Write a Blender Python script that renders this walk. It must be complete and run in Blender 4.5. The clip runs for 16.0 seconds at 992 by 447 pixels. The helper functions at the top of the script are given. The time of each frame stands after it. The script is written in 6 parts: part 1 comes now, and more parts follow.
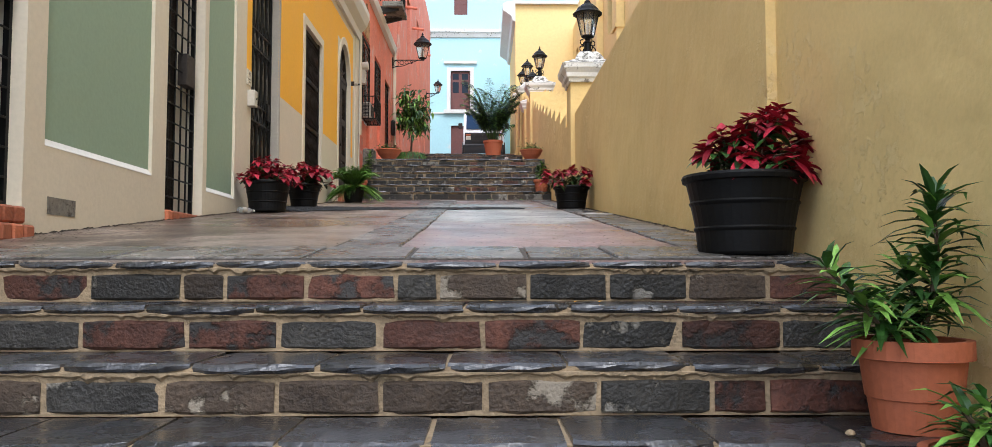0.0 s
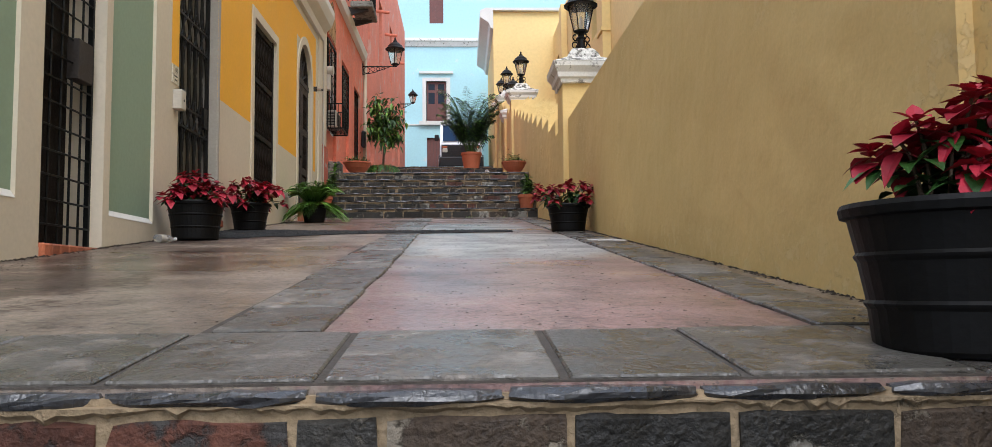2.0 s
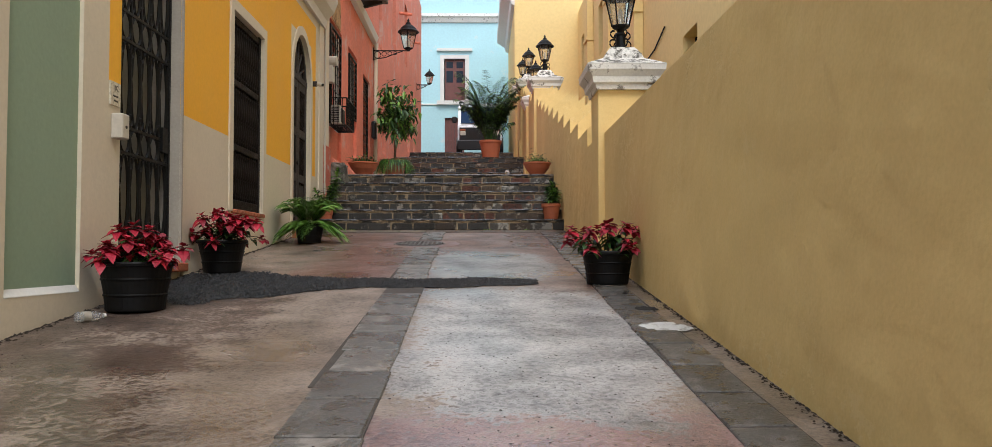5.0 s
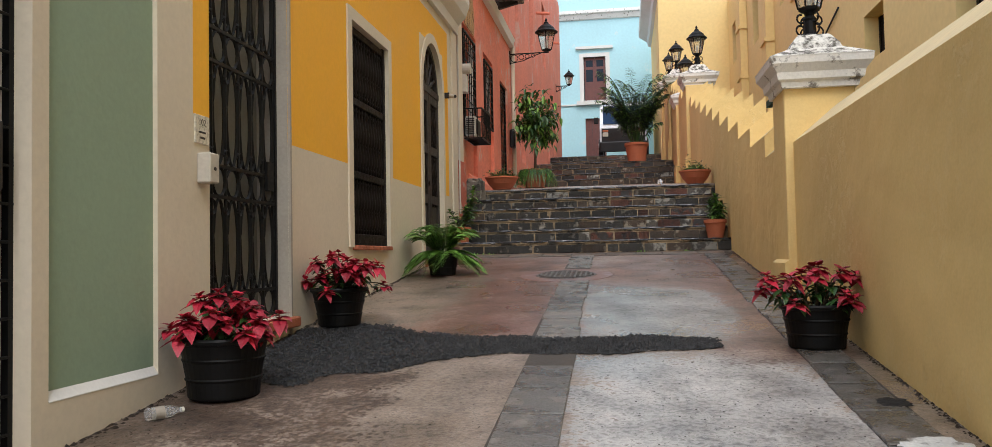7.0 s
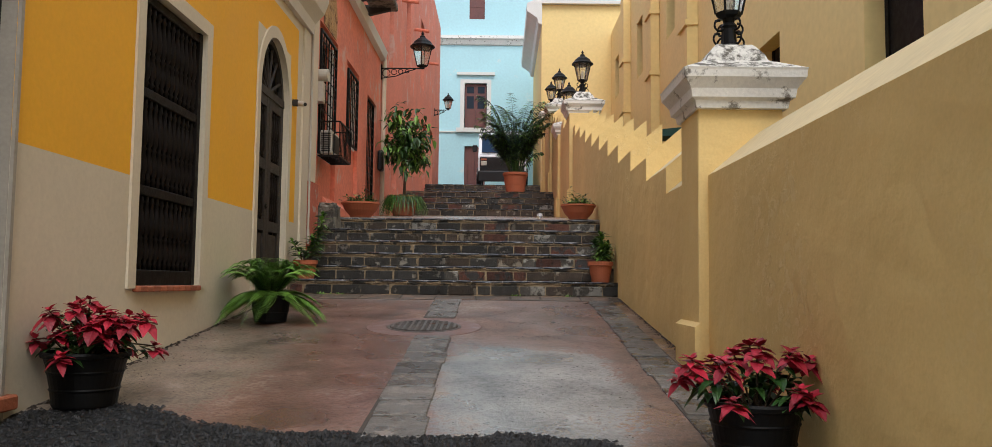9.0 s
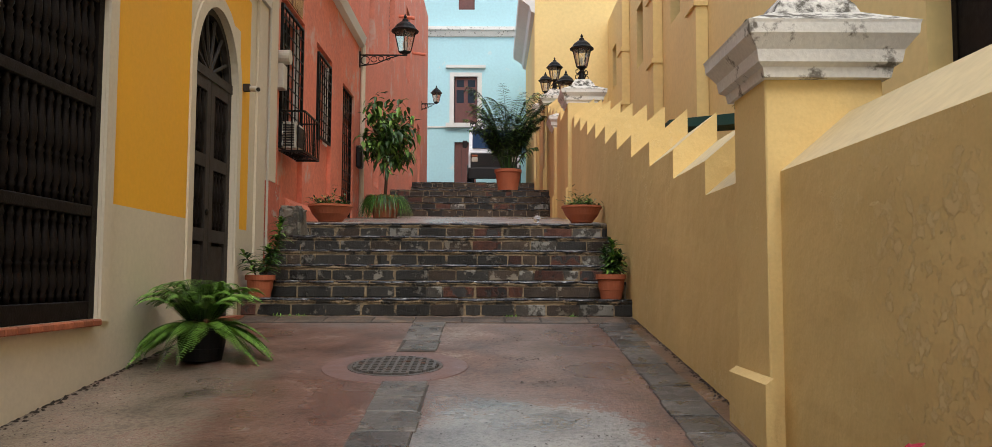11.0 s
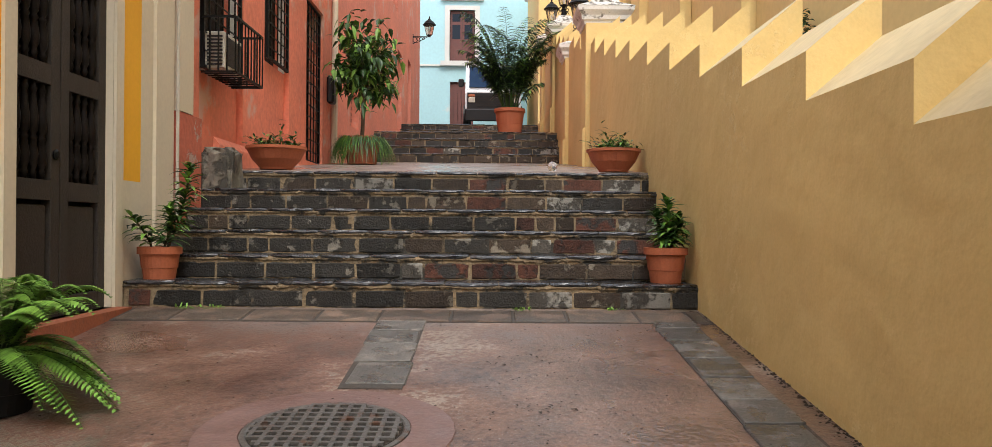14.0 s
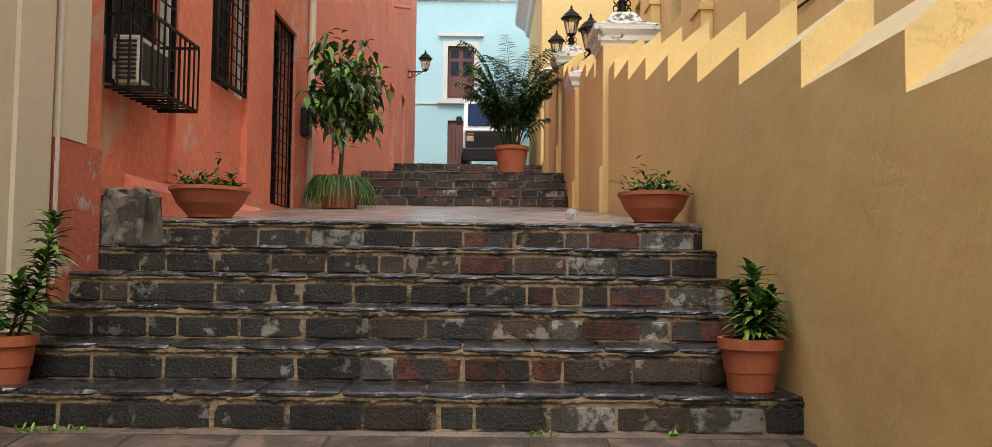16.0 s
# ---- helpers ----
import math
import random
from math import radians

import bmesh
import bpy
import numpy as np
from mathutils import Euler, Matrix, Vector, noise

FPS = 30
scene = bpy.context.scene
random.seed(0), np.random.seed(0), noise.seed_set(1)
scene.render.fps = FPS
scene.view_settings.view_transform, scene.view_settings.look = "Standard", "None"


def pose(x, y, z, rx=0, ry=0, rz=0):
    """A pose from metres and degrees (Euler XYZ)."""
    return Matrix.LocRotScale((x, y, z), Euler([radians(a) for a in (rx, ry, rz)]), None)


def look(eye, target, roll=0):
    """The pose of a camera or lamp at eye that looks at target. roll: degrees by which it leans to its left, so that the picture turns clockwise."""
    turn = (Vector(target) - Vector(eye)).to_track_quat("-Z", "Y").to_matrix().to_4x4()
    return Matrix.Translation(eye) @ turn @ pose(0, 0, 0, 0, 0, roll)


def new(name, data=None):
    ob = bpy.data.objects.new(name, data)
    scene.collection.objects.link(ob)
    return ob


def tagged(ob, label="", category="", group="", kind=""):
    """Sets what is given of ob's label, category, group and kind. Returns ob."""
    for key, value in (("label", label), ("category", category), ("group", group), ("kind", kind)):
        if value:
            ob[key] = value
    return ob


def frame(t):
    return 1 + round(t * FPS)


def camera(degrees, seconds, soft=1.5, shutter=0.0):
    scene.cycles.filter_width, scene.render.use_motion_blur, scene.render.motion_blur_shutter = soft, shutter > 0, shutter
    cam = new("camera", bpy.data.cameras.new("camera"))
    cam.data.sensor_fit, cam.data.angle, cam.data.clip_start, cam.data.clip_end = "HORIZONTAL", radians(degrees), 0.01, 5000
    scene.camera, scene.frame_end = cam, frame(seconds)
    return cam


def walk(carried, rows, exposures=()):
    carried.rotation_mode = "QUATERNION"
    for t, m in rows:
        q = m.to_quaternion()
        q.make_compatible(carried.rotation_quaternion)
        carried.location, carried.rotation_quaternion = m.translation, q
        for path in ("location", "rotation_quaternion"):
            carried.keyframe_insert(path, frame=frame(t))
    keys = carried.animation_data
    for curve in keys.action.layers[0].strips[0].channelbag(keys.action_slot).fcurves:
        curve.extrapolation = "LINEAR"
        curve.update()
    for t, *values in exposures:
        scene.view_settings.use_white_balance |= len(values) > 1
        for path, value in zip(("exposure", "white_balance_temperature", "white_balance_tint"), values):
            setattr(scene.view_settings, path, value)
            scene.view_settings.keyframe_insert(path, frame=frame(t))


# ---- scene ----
cam = camera(62.6, 16.0, soft=0.5)
METRES, EYE, TILT, LEAN, TURN = 13.0, 0.0, 0.0, 0.0, -0.8
ROWS = [
    (0.0, 0.0, 0.0, 0.0, 0.0, 3.34, 0.02),
    (0.5, -0.0028, 0.0334, 0.0051, -0.6, 4.92, 0.15),
    (1.0, -0.0032, 0.0634, 0.0064, -1.19, 5.85, 0.46),
    (1.5, -0.0021, 0.0951, 0.0116, -1.54, 5.9, 0.61),
    (2.0, -0.0042, 0.1292, 0.0182, -1.56, 4.23, 0.55),
    (2.5, -0.0019, 0.156, 0.0306, -1.84, 2.85, 0.1),
    (3.0, -0.0003, 0.1786, 0.0407, -1.99, 2.7, 0.03),
    (5.5, -0.0039, 0.2731, 0.0912, 0.84, 2.21, 0.22),
    (6.0, -0.0093, 0.2978, 0.102, 2.33, 2.24, 0.48),
    (6.5, -0.0107, 0.3273, 0.1043, 5.47, 1.8, 0.97),
    (7.0, -0.0152, 0.3588, 0.1092, 9.74, 2.28, 1.1),
    (7.5, -0.0164, 0.3947, 0.1124, 7.18, 2.59, -0.31),
    (8.0, -0.0117, 0.43, 0.1186, 5.74, 3.81, -0.43),
    (8.5, -0.0149, 0.463, 0.1216, 2.92, 3.99, -0.5),
    (9.0, -0.0144, 0.494, 0.1228, 1.07, 4.19, -0.63),
    (9.5, -0.0142, 0.5238, 0.1266, 0.82, 4.3, -0.62),
    (12.0, -0.0176, 0.6861, 0.1435, 0.61, 2.76, 0.19),
    (12.5, -0.0218, 0.7213, 0.1421, 1.24, -7.54, 0.09),
    (13.0, -0.0223, 0.7573, 0.1455, 0.8, -6.2, -0.06),
    (13.5, -0.0194, 0.7901, 0.1519, 0.65, -1.12, -0.3),
    (14.0, -0.0217, 0.824, 0.1562, 0.36, 0.19, -0.41),
    (14.5, -0.0198, 0.8579, 0.1579, 0.24, 2.08, -0.46),
    (15.0, -0.0198, 0.8927, 0.1629, 0.2, 3.29, -0.4),
    (15.5, -0.0253, 0.9316, 0.168, 0.22, 3.18, -0.5),
    (16.0, -0.0252, 0.971, 0.1709, 0.26, 3.08, -0.61),
]
walk(cam, [(t, pose(0, 0, EYE, TILT, LEAN, TURN) @ pose(METRES * x, METRES * y, METRES * z, 90 + pitch, roll, yaw)) for t, x, y, z, yaw, pitch, roll in ROWS],
     [(0.0, 0.62, 5750, 10), (0.5, 0.4, 5750, 10), (1.5, 0.32, 5750, 10), (2.5, 0.3, 5800, 10), (3.0, 0.08, 5850, 10), (5.5, 0.23, 6050, 10), (7.0, 0.22, 6050, 10), (9.5, 0.0, 6150, 10), (12.0, 0.1, 6400, 10), (12.5, 0.35, 6450, 10), (13.0, 0.62, 6450, 10), (13.5, 0.68, 6350, 10), (14.0, 0.48, 6350, 10), (15.0, 0.32, 6350, 10), (16.0, 0.25, 6400, 10)])

# ---- light ----
SUN_AZ, SUN_EL = radians(171), radians(52)
world = bpy.data.worlds.new("world")
scene.world = world
world.use_nodes = True
wn = world.node_tree
sky = wn.nodes.new("ShaderNodeTexSky")
sky.sky_type, sky.sun_disc = "NISHITA", False
sky.sun_elevation, sky.sun_rotation = SUN_EL, SUN_AZ
sky.air_density, sky.dust_density, sky.ozone_density = 1.0, 4.0, 1.0
soften = wn.nodes.new("ShaderNodeMix")
soften.data_type = "RGBA"
soften.inputs[0].default_value = 0.6
soften.inputs[7].default_value = (7.5, 7.8, 8.2, 1)
wn.links.new(sky.outputs[0], soften.inputs[6])
wn.links.new(soften.outputs[2], wn.nodes["Background"].inputs[0])
wn.nodes["Background"].inputs[1].default_value = 0.17
sun_data = bpy.data.lights.new("sun", "SUN")
sun_data.energy, sun_data.angle, sun_data.color = 1.35, radians(25), (1.0, 0.97, 0.92)
sun = new("sun", sun_data)
sun.matrix_world = look((0, 0, 30), Vector((0, 0, 30)) - Vector((math.sin(SUN_AZ) * math.cos(SUN_EL), math.cos(SUN_AZ) * math.cos(SUN_EL), math.sin(SUN_EL))))


# ---- materials ----
def mat(name, color, rough=0.8, var=0.25, scale=3.0, bump=0.15, fine=60.0, metal=0.0, second=None, spot=0.0, spot_scale=1.2, rand=0.0, spec=0.5, wet=0.0, coat=0.0, spot_edge=0.04, deep=0.012):
    """Painted or mineral surface: colour with two scales of noise, optional stains of a second colour, and relief."""
    m = bpy.data.materials.new(name)
    m.use_nodes = True
    nt = m.node_tree
    n, l = nt.nodes, nt.links
    b = n["Principled BSDF"]
    tc = n.new("ShaderNodeTexCoord")
    geo = n.new("ShaderNodeNewGeometry")
    big, small = n.new("ShaderNodeTexNoise"), n.new("ShaderNodeTexNoise")
    big.inputs["Scale"].default_value, small.inputs["Scale"].default_value = scale, fine
    big.inputs["Detail"].default_value, small.inputs["Detail"].default_value = 6, 4
    for q in (big, small):
        l.new(geo.outputs["Position"], q.inputs["Vector"])
    ad = n.new("ShaderNodeMath")
    ad.operation = "ADD"
    l.new(big.outputs[0], ad.inputs[0])
    l.new(small.outputs[0], ad.inputs[1])
    ramp = n.new("ShaderNodeMapRange")
    ramp.inputs[1].default_value, ramp.inputs[2].default_value = 0.6, 1.4
    ramp.inputs[3].default_value, ramp.inputs[4].default_value = 1 - var, 1 + var
    l.new(ad.outputs[0], ramp.inputs[0])
    mul = n.new("ShaderNodeMix")
    mul.data_type, mul.blend_type = "RGBA", "MULTIPLY"
    mul.inputs[0].default_value = 1
    mul.inputs[6].default_value = (*color, 1)
    l.new(ramp.outputs[0], mul.inputs[7])
    out = mul.outputs[2]
    rsock = None
    if second:
        sp = n.new("ShaderNodeTexNoise")
        sp.inputs["Scale"].default_value, sp.inputs["Detail"].default_value, sp.inputs["Roughness"].default_value = spot_scale, 8, 0.65
        l.new(geo.outputs["Position"], sp.inputs["Vector"])
        th = n.new("ShaderNodeMapRange")
        th.inputs[1].default_value, th.inputs[2].default_value = 1 - spot - spot_edge, 1 - spot + spot_edge
        l.new(sp.outputs[0], th.inputs[0])
        mx = n.new("ShaderNodeMix")
        mx.data_type = "RGBA"
        l.new(th.outputs[0], mx.inputs[0])
        rsock = th.outputs[0]
        l.new(out, mx.inputs[6])
        mx.inputs[7].default_value = (*second, 1)
        out = mx.outputs[2]
    if rand:
        oi = n.new("ShaderNodeObjectInfo")
        ad2 = n.new("ShaderNodeMath")
        l.new(oi.outputs["Random"], ad2.inputs[0])
        l.new(geo.outputs["Random Per Island"], ad2.inputs[1])
        fr = n.new("ShaderNodeMath")
        fr.operation = "FRACT"
        l.new(ad2.outputs[0], fr.inputs[0])
        rr = n.new("ShaderNodeMapRange")
        rr.inputs[3].default_value, rr.inputs[4].default_value = 1 - rand, 1 + rand
        l.new(fr.outputs[0], rr.inputs[0])
        m2 = n.new("ShaderNodeMix")
        m2.data_type, m2.blend_type = "RGBA", "MULTIPLY"
        m2.inputs[0].default_value = 1
        l.new(out, m2.inputs[6])
        l.new(rr.outputs[0], m2.inputs[7])
        out = m2.outputs[2]
    l.new(out, b.inputs["Base Color"])
    b.inputs["Metallic"].default_value, b.inputs["Specular IOR Level"].default_value = metal, spec
    b.inputs["Coat Weight"].default_value, b.inputs["Coat Roughness"].default_value = coat, 0.15
    rr2 = n.new("ShaderNodeMapRange")
    rr2.inputs[1].default_value, rr2.inputs[2].default_value = 0.35, 0.65
    rr2.inputs[3].default_value, rr2.inputs[4].default_value = max(rough - wet - 0.08, 0.05), min(rough + 0.08, 1)
    l.new(big.outputs[0], rr2.inputs[0])
    l.new(rr2.outputs[0], b.inputs["Roughness"])
    bp = n.new("ShaderNodeBump")
    bp.inputs["Strength"].default_value, bp.inputs["Distance"].default_value = bump, deep
    hsock = ad.outputs[0]
    if rsock:
        sink = n.new("ShaderNodeMath")
        sink.operation = "ADD" if deep > 0.015 else "SUBTRACT"
        l.new(hsock, sink.inputs[0])
        l.new(rsock, sink.inputs[1])
        hsock = sink.outputs[0]
    l.new(hsock, bp.inputs["Height"])
    l.new(bp.outputs[0], b.inputs["Normal"])
    return m


def lime_render(name, color, flake):
    """Smooth painted lime render: faint clouds, trowel waves, and scattered areas of blistered, flaking paint."""
    m = bpy.data.materials.new(name)
    m.use_nodes = True
    n, l = m.node_tree.nodes, m.node_tree.links
    b = n["Principled BSDF"]
    geo = n.new("ShaderNodeNewGeometry")

    def noise(scale, detail, rough=0.5):
        q = n.new("ShaderNodeTexNoise")
        q.inputs["Scale"].default_value, q.inputs["Detail"].default_value, q.inputs["Roughness"].default_value = scale, detail, rough
        l.new(geo.outputs["Position"], q.inputs["Vector"])
        return q.outputs[0]

    def span(v, a, c, lo, hi):
        q = n.new("ShaderNodeMapRange")
        for i, w in enumerate((a, c, lo, hi)):
            q.inputs[i + 1].default_value = w
        l.new(v, q.inputs[0])
        return q.outputs[0]

    def mth(op, a, c):
        q = n.new("ShaderNodeMath")
        q.operation = op
        for i, w in enumerate((a, c)):
            if isinstance(w, (int, float)):
                q.inputs[i].default_value = w
            else:
                l.new(w, q.inputs[i])
        return q.outputs[0]

    def blend(kind, f, a, c):
        q = n.new("ShaderNodeMix")
        q.data_type, q.blend_type = "RGBA", kind
        for i, w in ((0, f), (6, a), (7, c)):
            if isinstance(w, tuple):
                q.inputs[i].default_value = (*w, 1)
            elif isinstance(w, (int, float)):
                q.inputs[i].default_value = w
            else:
                l.new(w, q.inputs[i])
        return q.outputs[2]
    cloud, wave, grit = noise(0.6, 4), noise(2.2, 3), noise(55, 3)
    place = n.new("ShaderNodeSeparateXYZ")
    l.new(geo.outputs["Position"], place.inputs[0])
    above = mth("SUBTRACT", place.outputs[2], mth("MULTIPLY", mth("SUBTRACT", place.outputs[1], 2.87), 0.1053))
    area = mth("MAXIMUM", span(noise(0.8, 3), 0.54, 0.66, 0, 1), span(mth("ADD", above, mth("MULTIPLY", noise(1.6, 4), 0.9)), 0.64, 0.42, 0, 1))
    blister = mth("MULTIPLY", span(noise(12, 8, 0.7), 0.53, 0.58, 0, 1), area)
    tone = mth("ADD", span(cloud, 0.3, 0.7, 0.90, 1.08), span(grit, 0.3, 0.7, -0.03, 0.03))
    col = blend("MULTIPLY", 1.0, color, tone)
    col = blend("MIX", mth("MULTIPLY", blister, 0.45), col, flake)
    l.new(col, b.inputs["Base Color"])
    b.inputs["Roughness"].default_value, b.inputs["Specular IOR Level"].default_value = 0.75, 0.25
    bp = n.new("ShaderNodeBump")
    bp.inputs["Strength"].default_value, bp.inputs["Distance"].default_value = 1.0, 0.022
    h = mth("ADD", mth("MULTIPLY", wave, 1.6), mth("ADD", mth("MULTIPLY", noise(9, 5), 0.3), mth("MULTIPLY", grit, 0.06)))
    l.new(mth("ADD", h, mth("MULTIPLY", blister, 0.09)), bp.inputs["Height"])
    l.new(bp.outputs[0], b.inputs["Normal"])
    return m


OCHRE = lime_render("ochre_render", (0.80, 0.585, 0.25), (0.84, 0.66, 0.34))
COPING = mat("pale_cream_coping_paint", (0.70, 0.57, 0.33), 0.85, 0.12, 1.5, 0.3, 14)
MOULDY = mat("mouldy_white_paint", (0.74, 0.72, 0.67), 0.8, 0.15, 2, 0.4, 40, second=(0.13, 0.12, 0.10), spot=0.475, spot_scale=11, spot_edge=0.06)
CHURCH = mat("pale_yellow_render", (0.82, 0.62, 0.265), 0.85, 0.08, 0.5, 0.2, 9)
WHITE = mat("white_trim_paint", (0.78, 0.76, 0.71), 0.75, 0.12, 2, 0.2, 40, second=(0.20, 0.18, 0.15), spot=0.385, spot_scale=7)
CLEANWHITE = mat("off_white_trim_paint", (0.70, 0.68, 0.63), 0.75, 0.08, 2, 0.15, 40)
CREAM = mat("cream_wall_paint", (0.66, 0.58, 0.44), 0.8, 0.07, 1.2, 0.15, 30)
GREEN = mat("sage_green_wall_paint", (0.27, 0.36, 0.25), 0.75, 0.07, 1.1, 0.12, 30)
YELLOW = mat("amber_yellow_wall_paint", (0.90, 0.46, 0.022), 0.75, 0.06, 1.1, 0.12, 30)
RED = mat("coral_red_wall_paint", (0.70, 0.21, 0.125), 0.85, 0.22, 1.3, 0.4, 18, second=(0.62, 0.36, 0.28), spot=0.39, spot_scale=1.6)
RED_FADED = mat("faded_salmon_red_paint", (0.70, 0.235, 0.155), 0.85, 0.2, 1.0, 0.4, 15, second=(0.66, 0.38, 0.30), spot=0.40, spot_scale=1.4)
BLUE = mat("light_aqua_wall_paint", (0.45, 0.70, 0.74), 0.85, 0.08, 0.5, 0.2, 9, second=(0.66, 0.72, 0.70), spot=0.33, spot_scale=0.9)
GREY_STONE = mat("grey_door_surround", (0.36, 0.325, 0.27), 0.8, 0.15, 4, 0.2, 40)
BRICK_DARK = mat("dark_stone_block", (0.024, 0.022, 0.019), 0.55, 0.6, 9, 0.8, 70, second=(0.17, 0.155, 0.13), spot=0.405, spot_scale=5.5, rand=0.45, spec=0.35, spot_edge=0.02)
BRICK_RED = mat("red_brick", (0.078, 0.030, 0.019), 0.65, 0.6, 9, 0.7, 70, second=(0.035, 0.032, 0.03), spot=0.45, spot_scale=6, rand=0.45, spec=0.35, spot_edge=0.03)
BRICK_BROWN = mat("brown_brick", (0.050, 0.035, 0.024), 0.65, 0.6, 9, 0.8, 70, second=(0.20, 0.17, 0.13), spot=0.415, spot_scale=5, rand=0.45, spec=0.35, spot_edge=0.02)
BRICK_PALE = mat("whitewashed_block", (0.07, 0.062, 0.052), 0.7, 0.5, 9, 0.7, 70, second=(0.30, 0.285, 0.25), spot=0.49, spot_scale=6, rand=0.35, spec=0.3, spot_edge=0.03)
TREAD = mat("wet_slate_blue_block", (0.032, 0.032, 0.035), 0.34, 0.5, 8, 0.7, 45, rand=0.4, wet=0.14, coat=0.35)
MORTAR = mat("sandy_mortar", (0.27, 0.20, 0.12), 0.9, 0.35, 6, 0.8, 50, second=(0.06, 0.055, 0.045), spot=0.35, spot_scale=4)
MORTAR_DARK = mat("dark_dirty_mortar", (0.25, 0.185, 0.11), 0.9, 0.5, 6, 0.8, 50, second=(0.045, 0.042, 0.036), spot=0.47, spot_scale=4)
SLAB = mat("grey_paving_slab", (0.10, 0.092, 0.081), 0.42, 0.6, 5, 0.5, 60, rand=0.35, wet=0.2, second=(0.20, 0.175, 0.155), spot=0.43, spot_scale=7, spot_edge=0.05)
IRON = mat("black_wrought_iron", (0.005, 0.005, 0.005), 0.5, 0.3, 20, 0.1, 90, spec=0.2)
DARKWOOD = mat("dark_stained_wood", (0.010, 0.007, 0.006), 0.6, 0.4, 12, 0.3, 80, spec=0.15)
GREYWOOD = mat("weathered_dark_wood", (0.038, 0.031, 0.026), 0.65, 0.4, 9, 0.3, 80, spec=0.3)
BROWNWOOD = mat("red_brown_wood", (0.15, 0.055, 0.045), 0.6, 0.3, 6, 0.2, 60)
# Near-black base colour paints in the gloom of unlit spaces behind the walls.
INSIDE = mat("plaster_dark_as_unlit", (0.06, 0.055, 0.05), 0.9, 0.2, 2, 0.1, 20)
TERRACOTTA = mat("terracotta", (0.38, 0.105, 0.043), 0.75, 0.18, 5, 0.15, 60)
BLACKPLASTIC = mat("black_plastic_pot", (0.004, 0.0038, 0.0038), 0.55, 0.3, 4, 0.1, 50, spec=0.2)
SOIL = mat("dark_soil", (0.025, 0.017, 0.011), 0.95, 0.5, 20, 1.0, 90)
GRAVEL = mat("dark_gravel", (0.02, 0.02, 0.021), 0.6, 0.5, 30, 0.5, 90, rand=0.8, spec=0.3)
ROAD = mat("street_asphalt", (0.06, 0.06, 0.06), 0.7, 0.3, 3, 0.4, 60)
BRACT = mat("crimson_bract", (0.34, 0.010, 0.028), 0.55, 0.3, 9, 0.1, 60, rand=0.4)
LEAF = mat("dark_green_leaf", (0.03, 0.085, 0.014), 0.45, 0.3, 9, 0.1, 60, rand=0.45)
LEAF_LIGHT = mat("fresh_green_leaf", (0.17, 0.33, 0.05), 0.5, 0.3, 9, 0.1, 60, rand=0.4)
STEM = mat("brown_stem", (0.09, 0.06, 0.035), 0.8, 0.3, 15, 0.4, 60)


